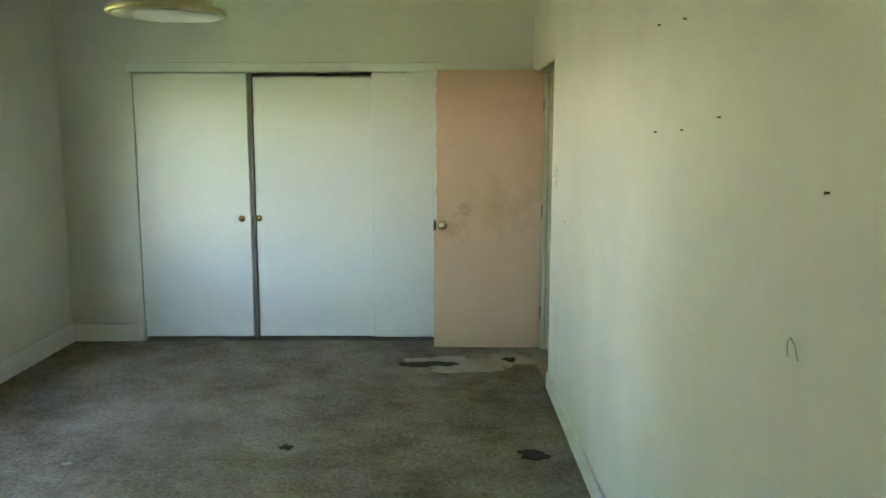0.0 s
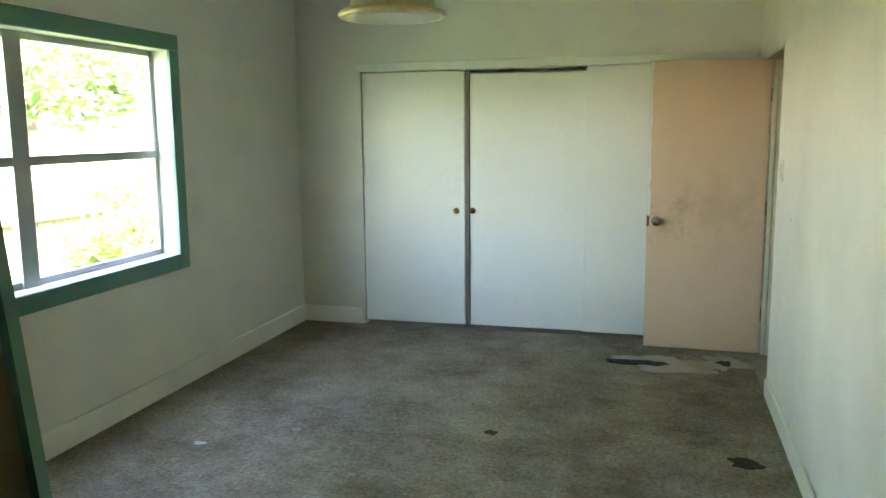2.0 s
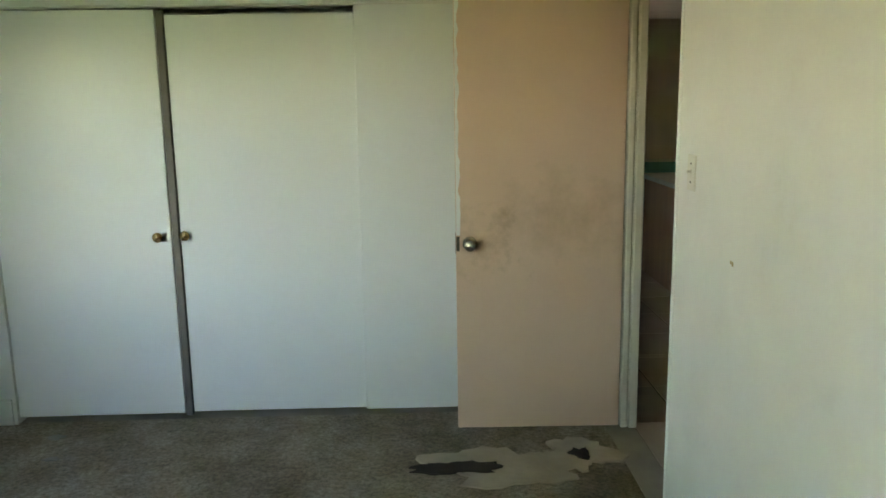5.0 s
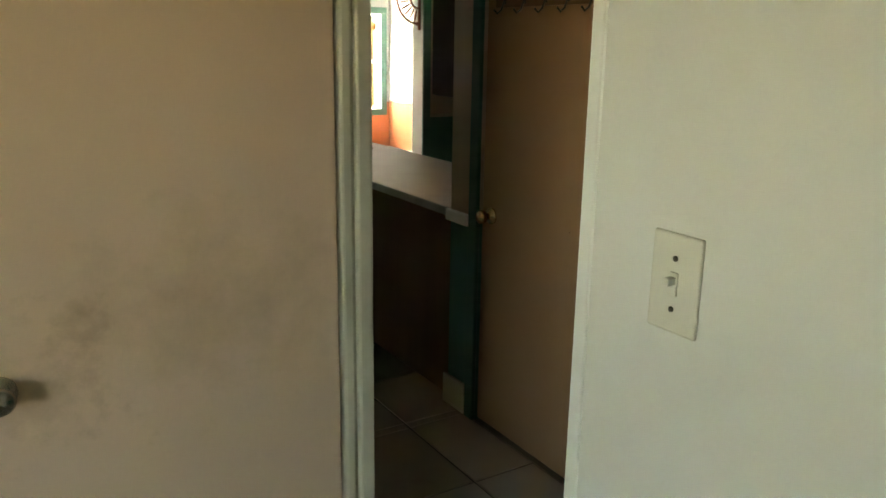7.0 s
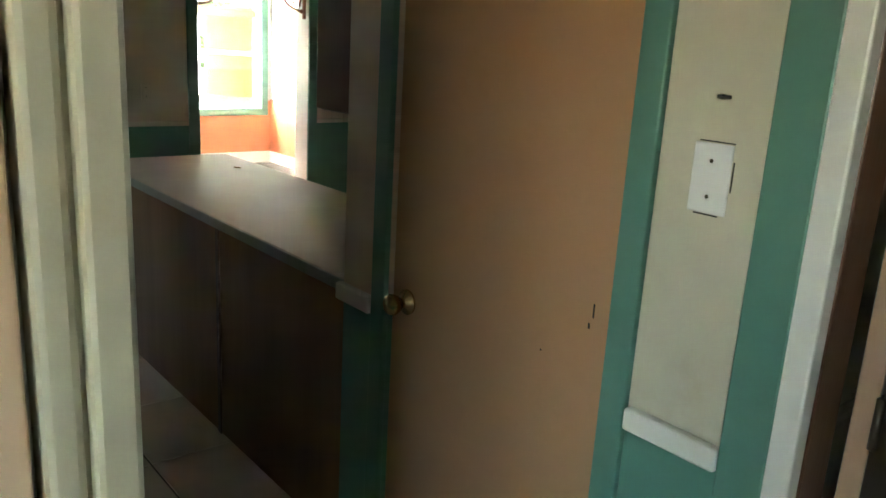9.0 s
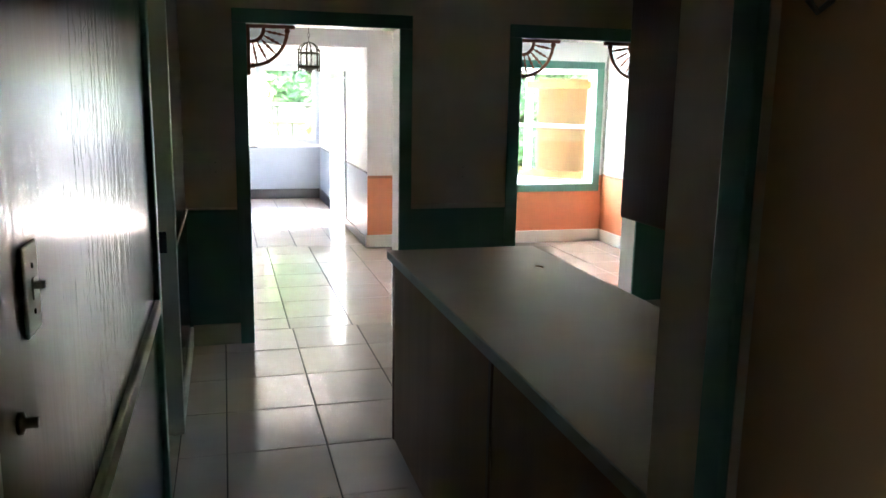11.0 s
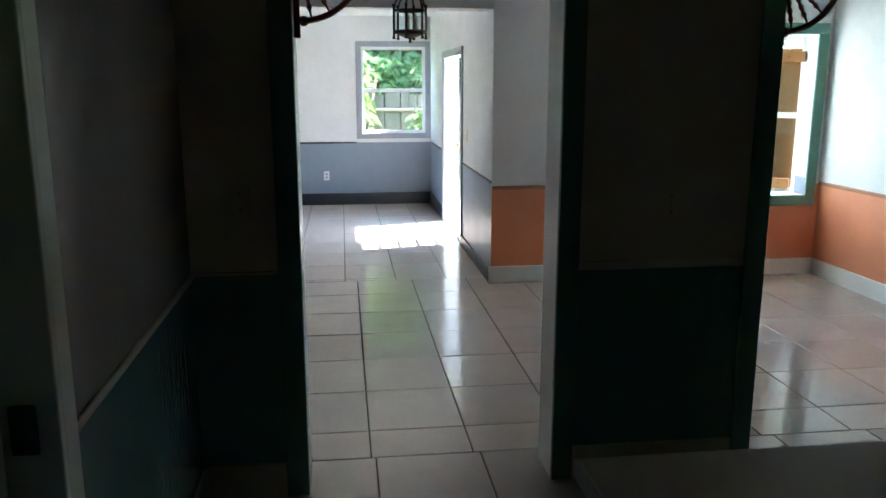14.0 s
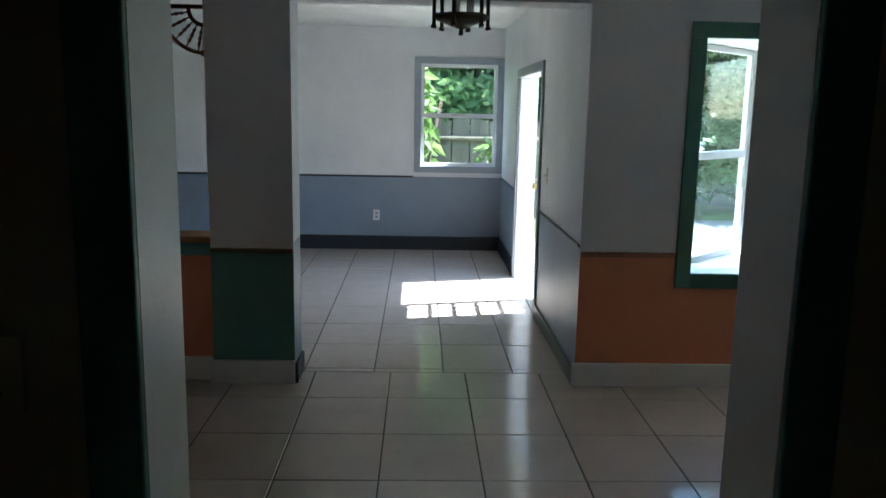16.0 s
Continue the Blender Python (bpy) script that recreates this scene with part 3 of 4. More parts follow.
# ---- structure: hall and kitchen ----
KX, EY, HZ = 4.7, 4.98, 2.42
allhall = [M_HALL] * 5
wall("wall_hall_left", (0.05, 0.72, 0), (HX, EY, 2.63), [(2.69, 3.59, 0, 2.08)], [M_GREENROOM, M_GLOSSWALL, M_CREAM, M_CREAM, M_CREAM], "glossy white upper and teal lower hall wall, coloured darker for its shade")
wall("wall_end", (0.05, EY, 0), (KX, EY + 0.20, 2.63), [(0.569, 1.535, 0, 2.045), (2.378, 3.318, 0, 2.02)], [M_TRIMW, M_TRIMW, M_HALL, M_ORANGE, M_TRIMW], "beige wall with teal dado and two wide openings")
wall("wall_pantry", (1.12, -0.385, 0), (1.23, 0.955, 2.63), [(0.0, 0.735, 0, 2.07)], allhall, "teal and cream wall with the pantry door")
wall("wall_bath_near", (1.12, -2.2, 0), (1.23, -1.08, 2.63), [], allhall, "beige wall beside the bathroom door")
wall("wall_bath_head", (1.12, -1.08, 2.04), (1.23, -0.385, 2.63), [], allhall, "beige wall over the bathroom door")
wall("wall_hall_south", (0.135, -2.3, 0), (1.12, -2.2, 2.63), [], allhall, "plain beige wall closing the hall")
wall("wall_kitchen_south", (1.23, 0.855, 0), (KX, 0.955, 2.63), [], [M_HALL] * 5, "plain beige kitchen wall")
wall("wall_kitchen_east", (KX, 0.855, 0), (KX + 0.12, EY, 2.63), [], [M_HALL] * 5, "plain beige kitchen wall")
structure(block("ceiling_hall", (0.135, -2.2, HZ), (KX, EY, HZ + 0.12), paint("hall_ceiling_paint", (0.7, 0.66, 0.6), 0.6, vary=0.06), bevel=0), "dull beige hall ceiling", "ceiling")

# storeroom with painted bands on its far wall
# the opening in this back wall is added, out of view, to light the storeroom
wall("wall_green_back", (-1.7, 2.3, 0), (-1.6, 4.96, 2.63), [(2.85, 3.25, 1.80, 2.2)], [M_GREENROOM] * 5, "pale green storeroom wall")
wall("wall_green_north", (-1.6, 4.86, 0), (0.05, 4.96, 2.63), [], [M_GREENROOM] * 5, "pale green storeroom wall with marks of old shelves")
wall("wall_green_south", (-1.6, 2.3, 0), (0.05, 2.4, 2.63), [], [M_GREENROOM] * 5, "pale green storeroom wall")
structure(block("ceiling_green", (-1.7, 2.3, 2.45), (0.05, 4.96, 2.55), M_GREENROOM, bevel=0), "pale green storeroom ceiling", "ceiling")
structure(block("floor_green", (-1.6, 2.4, -0.1), (HX, 4.86, 0.0), M_SLAB, bevel=0), "bare storeroom floor", "floor")
# added window, never in view; brings daylight into the storeroom
sash_window("window_added_storeroom", "small unseen sash window added to let daylight into the storeroom", 0.40, 1.80, 2.2, (-1.66, 2.85, 0), 90, M_WHITESASH)
for z0, z1 in ((0.79, 0.868), (1.997, 2.07)):
    trim("trim_green_band", (-1.6, 4.842, z0), (0.05, 4.86, z1), M_TEAL, "dark green board across the storeroom wall")
for z in (1.150, 1.452, 1.727):
    trim("trim_shelf_cleat", (-1.6, 4.850, z), (0.05, 4.86, z + 0.018), M_GREENROOM, "painted-over shelf cleat on the storeroom wall", 0.003)
structure(block("baseboard_storeroom", (-1.6, 4.844, 0), (0.05, 4.86, 0.13), M_GREENROOM, bevel=0.005), "pale green baseboard", "baseboard")
store_casing = casing("trim_storeroom", "x", HX, 1, 2.69, 3.59, 0, 2.08, 0.075, M_TEAL, "teal door casing round the storeroom opening")
for board in store_casing.children:
    if min(v.co.y for v in board.data.vertices) > 3.0:
        board.data.materials[0] = M_CREAM
strike = thing("storeroom_lining", "cream door lining with a dark strike plate", "door frame", kind="structure")
block("lining_board", (0.045, 3.565, 0), (HX + 0.02, 3.5895, 2.07), M_CREAM, strike)
block("strike_plate", (0.10, 3.562, 0.89), (0.15, 3.5655, 0.99), M_DARK, strike)
block("stop_bead", (0.06, 3.55, 0), (0.085, 3.565, 2.07), M_CREAM, strike)

# rails and baseboards in the hall
RZ = 0.89
M_RAILWORN = paint("worn_rail_paint", (0.30, 0.23, 0.16), 0.5, vary=0.15, stain_amt=0.4)


def rail(name, lo, hi, material, label):
    return structure(block(name, lo, hi, material, bevel=0.006), label, "trim")


rail("rail_hall_left", (HX, 0.0, RZ - 0.03), (HX + 0.02, 2.61, RZ + 0.02), M_CREAM, "cream chair rail, worn")
rail("rail_hall_left_far", (HX, 3.67, RZ - 0.015), (HX + 0.012, EY, RZ + 0.010), M_RAILWORN, "dull brown chair rail, worn")
rail("rail_end_corner", (HX + 0.014, EY - 0.014, RZ - 0.015), (0.483, EY, RZ + 0.012), M_HALL, "narrow chair rail")
rail("rail_end_middle", (1.622, EY - 0.016, RZ - 0.02), (2.292, EY, RZ + 0.015), M_CREAM, "cream chair rail")
rail("rail_end_right", (3.404, EY - 0.016, RZ - 0.02), (KX, EY, RZ + 0.015), M_CREAM, "cream chair rail")
rail("rail_pantry", (1.095, 0.80, RZ - 0.03), (1.12, 0.965, RZ + 0.02), M_TRIMW, "short white chair rail end")
rail("rail_panel", (1.095, -0.262, RZ + 0.005), (1.12, -0.064, RZ + 0.05), M_TRIMW, "white moulded chair rail")
baseboard("baseboard_hall_left", (HX, 0.0, 0), (HX + 0.016, 2.61, 0.13), M_CREAM, "cream tall baseboard")
baseboard("baseboard_hall_far", (HX, 3.67, 0), (HX + 0.016, EY, 0.13), M_CREAM, "cream tall baseboard")
baseboard("baseboard_end_corner", (HX + 0.016, EY - 0.018, 0), (0.483, EY, 0.14), M_CREAM, "cream tall baseboard")
baseboard("baseboard_end_middle", (1.622, EY - 0.018, 0), (2.292, EY, 0.14), M_CREAM, "cream tall baseboard")
baseboard("baseboard_end_right", (3.404, EY - 0.018, 0), (KX, EY, 0.14), M_CREAM, "cream tall baseboard")
baseboard("baseboard_pantry", (1.102, 0.80, 0), (1.12, 0.975, 0.14), M_TRIMW, "white baseboard end")
casing("trim_opening_one", "y", EY, -1, 0.569, 1.535, 0, 2.045, 0.085, M_TEAL, "teal casing round the wide opening")
casing("trim_opening_two", "y", EY, -1, 2.378, 3.318, 0, 2.02, 0.085, M_TEAL, "teal casing round the wide opening")
# pantry door in its frame
casing("trim_pantry_door", "x", 1.12, -1, 0.0, 0.735, 0, 2.07, 0.06, M_TEAL, "teal door casing")
pantry_door = flush_door("pantry_door", 0.73, 2.06, M_PEACHCLEAN, "closed peach painted flush door with coat hooks", (1.150, 0.003, 0), 90, M_BRASS)
structure(block("wall_panel_white", (1.112, -0.258, RZ + 0.051), (1.12, -0.064, 2.35), M_CREAM, bevel=0.001), "cream painted strip with marks", "wall panel")
trim("trim_bath_side", (1.10, -0.350, 0), (1.12, -0.263, 2.2), M_TEAL, "teal casing board")
trim("trim_bath_edge", (1.092, -0.395, 0), (1.13, -0.351, 2.06), M_TRIMW, "white corner bead beside the bathroom door")
# dark board in place of the shaded gap behind the white bead
trim("trim_bath_gap", (1.131, -0.396, 0), (1.23, -0.386, 2.04), M_DARKWOOD, "dark board standing for the shaded gap beside the bathroom door")
wall_plate("blank_plate", (1.111, -0.170, 1.398), -90, "white blank cover plate painted over", toggle=False, material=M_WHITEPL)


block("hook_board", (0.06, 0.018, 1.735), (0.66, 0.033, 1.815), M_BROWN, pantry_door, "brown wooden hook board")
for k in range(5):
    x = 0.12 + k * 0.12
    bm = bmesh.new()
    box_into(bm, (x - 0.008, 0.033, 1.745), (x + 0.008, 0.037, 1.80), 0, 0.002)
    tube(bm, [(x, 0.036, 1.785), (x, 0.06, 1.79), (x, 0.078, 1.81), (x, 0.082, 1.835)], 0.004, 8)
    tube(bm, [(x, 0.036, 1.76), (x, 0.05, 1.725), (x, 0.068, 1.712), (x, 0.082, 1.725)], 0.004, 8)
    part("coat_hook", bm, M_BRONZE, pantry_door, "dark bronze coat hook")

for x, z, w, h in ((0.054, 1.075, 0.004, 0.030), (0.062, 1.05, 0.005, 0.012), (0.185, 0.96, 0.004, 0.004)):
    block("dent", (x, 0.0175, z), (x + w, 0.0188, z + h), M_DARK, pantry_door, "dark chipped dent", 0.0004)
for y0, y1, z0, z1 in ((-0.2085, -0.2065, 1.38, 1.43), (-0.205, -0.14, 1.4585, 1.4605), (-0.19, -0.145, 1.335, 1.3375), (-0.185, -0.16, 1.53, 1.536)):
    tagged(block("scuff", (1.1105, y0, z0), (1.1125, y1, z1), M_DARK, None, "", 0), "dark grimy scuff on the cream panel", "stain")

# bathroom seen past its open door
bath_door = flush_door("bathroom_door", 0.74, 2.03, M_PEACHGLOSS, "open glossy peach door with a brass knob", (1.245, -0.428, 0), 13, M_BRASS)
block("latch", (0.66, -0.05, 1.11), (0.70, -0.018, 1.17), M_DARK, bath_door, "small dark metal latch", 0.006)
wall("wall_bath_north", (1.23, 0.10, 0), (3.9, 0.2, 2.63), [], [M_STONE] * 5, "pale tiled bathroom wall")
wall("wall_bath_east", (3.8, -2.3, 0), (3.9, 0.1, 2.63), [], [M_STONE] * 5, "pale tiled bathroom wall")
wall("wall_bath_south", (1.12, -2.3, 0), (3.8, -2.2, 2.63), [], [M_STONE] * 5, "pale tiled bathroom wall")
structure(block("ceiling_bath", (1.12, -2.3, HZ + 0.12), (3.9, 0.2, HZ + 0.2), M_WHITECEIL, bevel=0), "bathroom ceiling", "ceiling")
structure(block("floor_pantry", (1.12, 0.10, -0.12), (3.9, 0.855, -0.002), M_SLAB, bevel=0), "bare pantry floor", "floor")
wall("wall_pantry_east", (2.0, 0.2, 0), (2.1, 0.855, 2.63), [], allhall, "plain pantry back wall")
tub = thing("bathtub", "white enamel bathtub along the tiled wall", "bathtub")
bm = bmesh.new()
box_into(bm, (2.3, -0.62, 0.0), (3.79, -0.56, 0.50), 0, 0.01)
part("apron", bm, M_TUB, tub)
bm = bmesh.new()
box_into(bm, (2.3, -0.56, 0.44), (3.79, -0.50, 0.52), 0, 0.02)
box_into(bm, (2.3, 0.02, 0.0), (3.79, 0.09, 0.52), 0, 0.02)
box_into(bm, (2.3, -0.50, 0.10), (3.79, 0.02, 0.13), 0, 0.01)
part("basin", bm, M_TUB, tub)
bm = bmesh.new()
tube(bm, [(2.25, -0.6, 1.95), (3.8, -0.6, 1.95)], 0.012, 10)
tagged(part("shower_rail", bm, M_CHROME), "chrome shower curtain rail over the bath", "rail")

# ---- peninsula counter and upper cabinet ----
counter = thing("kitchen_counter", "brown wood-panelled peninsula counter base", "counter")
block("side_panel", (1.155, 0.957, 0.0), (1.175, 1.893, 0.86), M_BROWN, counter)
block("side_panel", (1.155, 1.898, 0.0), (1.175, 3.296, 0.86), M_BROWN, counter)
block("cover_strip", (1.147, 1.881, 0.0), (1.155, 1.911, 0.86), M_DARKWOOD, counter)
block("cover_strip", (1.148, 3.279, 0.0), (1.158, 3.301, 0.86), M_DARKWOOD, counter)
block("end_panel", (1.175, 3.276, 0.0), (1.80, 3.296, 0.86), M_BROWN, counter)
block("carcass", (1.176, 0.957, 0.0), (1.80, 3.275, 0.858), M_BROWN, counter)
top = thing("countertop", "beige speckled laminate countertop with a worn grey edge", "countertop")
block("top_slab", (1.148, 0.957, 0.863), (1.875, 3.40, 0.900), M_LAM, top, bevel=0.003)
bm = bmesh.new()
box_into(bm, (1.142, 0.957, 0.861), (1.148, 3.405, 0.898), 0, 0.001)
box_into(bm, (1.148, 3.40, 0.861), (1.875, 3.405, 0.898), 0, 0.001)
part("edge_strip", bm, M_LAMEDGE, top, "grey laminate edge strip")
bm = bmesh.new()
tube(bm, [(1.70, 2.92, 0.904), (1.715, 2.90, 0.905), (1.718, 2.888, 0.904)], 0.0035, 6)
tagged(part("debris", bm, M_BROWN), "small brown chip lying on the countertop", "debris")
cab = thing("upper_cabinet", "dark brown wooden wall cabinet over the counter", "cabinet")
block("body", (1.215, 0.957, 1.37), (1.57, 1.26, 2.41), M_DARKWOOD, cab)
block("door", (1.195, 0.965, 1.375), (1.213, 1.255, 2.405), M_DARKWOOD, cab, "dark wooden cabinet door")
bm = bmesh.new()
box_into(bm, (1.13, 0.956, RZ + 0.05), (1.194, 0.964, 2.41), 0, 0.003)
structure(part("wall_panel_end", bm, M_BROWN), "brown wooden end panel beside the counter", "wall panel")

wall_plate("hall_light_switch", (HX + 0.001, 0.90, 1.358), 90, "light switch plate on the glossy hall wall", material=M_PLASTIC)
jack = bmesh.new()
turned(jack, [(0.0, 0.0), (0.014, 0.0), (0.014, 0.006), (0.007, 0.008), (0.007, 0.022), (0.0, 0.022)], 16, "x", (HX, 0.805, 1.213))
tagged(part("cable_jack", jack, M_BRONZE), "small round metal cable jack on the hall wall", "wall jack")
wall_plate("storeroom_outlet", (-0.42, 4.86, 0.494), 0, "beige outlet plate on the pale green wall", toggle=False, sockets=True)
wall_plate("end_wall_plate", (0.36, EY - 0.001, 1.16), 0, "beige cover plate on the beige wall", toggle=False, material=M_HALL)
wall_plate("end_wall_switch", (1.98, EY - 0.001, 1.12), 0, "beige light switch on the beige wall", material=M_HALL)


# ---- fretwork brackets in the openings ----
def fret(at, flip, label):
    """A quarter fan of turned spindles under a head, against an upright; opens to +x, or -x where flip."""
    s = -1 if flip else 1
    b = thing("fretwork_bracket", label, "bracket", at, 0, "fan brackets in the openings")
    R = 0.23
    bm = bmesh.new()
    box_into(bm, (min(0, s * 0.022), -0.012, -0.31), (max(0, s * 0.022), 0.012, 0.0), 0, 0.003)
    part("upright", bm, M_REDWOOD, b)
    bm = bmesh.new()
    box_into(bm, (min(s * 0.022, s * 0.30), -0.012, -0.022), (max(s * 0.022, s * 0.30), 0.012, 0.0), 0, 0.003)
    part("head_bar", bm, M_REDWOOD, b)
    c = Vector((s * 0.022, 0, -0.022))
    for nm, r, w in (("outer_arc", R, 0.011), ("inner_arc", 0.085, 0.011)):
        bm = bmesh.new()
        pts = [c + Vector((s * r * math.cos(a), 0, -r * math.sin(a))) for a in [math.pi / 2 * k / 14 for k in range(15)]]
        tube(bm, pts, w, 8)
        part(nm, bm, M_REDWOOD, b)
    for k in range(5):
        a = math.pi / 2 * (k + 0.6) / 5.2
        d = Vector((s * math.cos(a), 0, -math.sin(a)))
        bm = bmesh.new()
        stops = [(0.088, 0.004), (0.11, 0.004), (0.125, 0.010), (0.138, 0.005), (0.155, 0.011), (0.17, 0.005), (0.185, 0.010), (0.2, 0.004), (R - 0.006, 0.004)]
        tube(bm, [c + d * q for q, _ in stops], [w for _, w in stops], 8)
        part("spindle", bm, M_REDWOOD, b)
    for q in (Vector((s * (0.022 + R), 0, -0.035)), Vector((s * 0.035, 0, -0.022 - R))):
        bm = bmesh.new()
        bmesh.ops.create_uvsphere(bm, u_segments=12, v_segments=8, radius=0.018, matrix=Matrix.Translation(q))
        part("knuckle", bm, M_REDWOOD, b)
    return b


fret((0.571, EY + 0.05, 2.043), False, "red-brown wooden fan bracket with turned spindles")
fret((2.380, EY + 0.05, 2.018), False, "red-brown wooden fan bracket with turned spindles")
fret((3.316, EY + 0.05, 2.018), True, "red-brown wooden fan bracket with turned spindles")
fret((-0.167, 8.27, 2.08), True, "red-brown wooden fan bracket beside the column")

# ---- structure: dining room and far room ----
MY, FY, FX0, FX1, MX1, DZ = 8.16, 12.54, -3.2, 1.88, 4.63, 2.41
wall("wall_dining_south", (-2.6, EY, 0), (0.05, EY + 0.20, 2.63), [], [M_ORANGE] * 5, "white and orange dining room wall")
wall("wall_dining_west", (-2.72, EY, 0), (-2.6, MY + 0.25, 2.63), [], [M_ORANGE] * 5, "white and orange dining room wall")
wall("wall_dining_east", (MX1, EY + 0.20, 0), (MX1 + 0.12, MY, 2.63), [], [M_ORANGE] * 5, "white and orange dining room wall")
wall("wall_bay", (FX1, MY, 0), (MX1 + 0.12, MY + 0.16, 2.63), [(2.505, 4.505, 0.67, 1.955)], [M_GREY, M_TRIMW, M_ORANGE, M_TRIMW, M_TRIMW], "white wall with orange dado and bay window")
wall("wall_column", (-0.17, MY, 0), (0.285, MY + 0.25, 2.12), [], [M_TEALDADO, M_GREY, M_TEALDADO, M_GREY, M_TRIMW], "white column with teal dado")
structure(block("beam_column_line", (-2.6, MY, 2.12), (FX1, MY + 0.25, DZ + 0.2), M_WHITECEIL, bevel=0.004), "white painted beam across the opening", "beam")
wall("wall_half", (-2.6, MY + 0.06, 0), (-0.17, MY + 0.22, 0.80), [], [M_ORANGE] * 5, "orange half wall beside the column")
rail("cap_half", (-2.6, MY + 0.03, 0.80), (-0.171, MY + 0.25, 0.835), M_LUMBER, "brown wooden cap on the half wall")
rail("band_half", (-2.6, MY + 0.045, 0.725), (-0.171, MY + 0.06, 0.80), M_TEAL, "teal band under the cap")
baseboard("baseboard_half", (-2.6, MY + 0.042, 0), (-0.189, MY + 0.06, 0.14), M_TRIMW, "white tall baseboard")
structure(block("ceiling_dining", (-2.72, EY + 0.20, DZ), (MX1 + 0.12, MY, DZ + 0.12), M_WHITECEIL, bevel=0), "white dining room ceiling", "ceiling")
wall("wall_far", (FX0, FY, 0), (FX1 + 0.14, FY + 0.14, 2.63), [(0.985, 1.81, 0.935, 2.03)], [M_GREY] * 5, "white wall with grey dado and a window")
wall("wall_far_right", (FX1, MY + 0.16, 0), (FX1 + 0.14, FY, 2.63), [(9.76, 11.12, 0, 1.845)], [M_GREY, M_TRIMW, M_TRIMW, M_TRIMW, M_TRIMW], "white wall with grey dado and a garden door")
wall("wall_far_left", (FX0 - 0.12, MY + 0.25, 0), (FX0, FY, 2.63), [], [M_GREY] * 5, "white wall with grey dado")
wall("wall_far_back", (FX0, MY + 0.25, 0), (-2.6, MY + 0.37, 2.63), [], [M_GREY] * 5, "white wall with grey dado")
structure(block("ceiling_far", (FX0 - 0.1, MY + 0.25, DZ), (FX1, FY, DZ + 0.12), M_WHITECEIL, bevel=0), "white far room ceiling", "ceiling")
baseboard("baseboard_far", (FX0, FY - 0.018, 0), (FX1 - 0.018, FY, 0.155), M_BLACK, "black painted tall baseboard")
baseboard("baseboard_far_right_end", (FX1 - 0.018, 11.2, 0), (FX1, FY, 0.155), M_BLACK, "black painted tall baseboard")
baseboard("baseboard_far_right", (FX1 - 0.018, MY + 0.01, 0), (FX1, 9.68, 0.10), M_BLACK, "black painted baseboard, scuffed white")
baseboard("baseboard_bay", (FX1 - 0.02, MY - 0.018, 0), (MX1, MY, 0.14), M_TRIMW, "white tall baseboard")
baseboard("baseboard_column", (-0.188, MY - 0.018, 0), (0.287, MY, 0.14), M_TRIMW, "white tall baseboard")
baseboard("baseboard_column_side", (0.285, MY, 0), (0.303, MY + 0.25, 0.12), M_BLACK, "black painted baseboard, scuffed")
baseboard("baseboard_dining_east", (MX1 - 0.018, EY + 0.20, 0), (MX1, MY - 0.018, 0.14), M_TRIMW, "white tall baseboard")
rail("rail_far", (FX0, FY - 0.012, 0.805), (0.91, FY, 0.825), M_BLACK, "thin black chair rail")
rail("rail_far_right", (FX1 - 0.012, MY + 0.01, 0.805), (FX1, 9.68, 0.825), M_BLACK, "thin black chair rail")
rail("rail_far_right_end", (FX1 - 0.012, 11.2, 0.805), (FX1, FY, 0.825), M_BLACK, "thin black chair rail")
rail("rail_bay", (FX1 + 0.0, MY - 0.012, 0.755), (2.415, MY, 0.785), paint("orange_rail_paint", (0.45, 0.20, 0.10), 0.4), "orange-brown chair rail")
rail("rail_column", (-0.173, MY - 0.012, 0.755), (0.287, MY, 0.78), paint("olive_rail_paint", (0.22, 0.17, 0.08), 0.4), "olive chair rail")
rail("rail_dining_east", (MX1 - 0.012, EY + 0.20, 0.755), (MX1, MY - 0.012, 0.785), paint("rust_rail_paint", (0.45, 0.20, 0.10), 0.4), "orange-brown chair rail")
# far window
casing("trim_far_window", "y", FY, -1, 0.985, 1.81, 0.935, 2.03, 0.07, M_GREYTRIM, "grey window casing", bottom=True)
sash_window("window_far", "white sash window onto the garden", 0.825, 0.935, 2.03, (0.985, FY + 0.03, 0), 0, M_WHITESASH, 1, 0.5)
wall_plate("outlet", (0.507, FY, 0.385), 0, "white double power outlet on the grey dado", toggle=False, sockets=True, material=M_WHITEPL)
wall_plate("garden_light_switch", (FX1, 9.42, 1.10), -90, "beige light switch beside the garden door")
# garden door opening
casing("trim_garden_door", "x", FX1, -1, 9.76, 11.12, 0, 1.845, 0.075, M_GREYTRIM, "grey door casing")
gd = thing("garden_door", "narrow white glazed garden door leaf with small panes", "door", (FX1 + 0.10, 9.785, 0), 90)


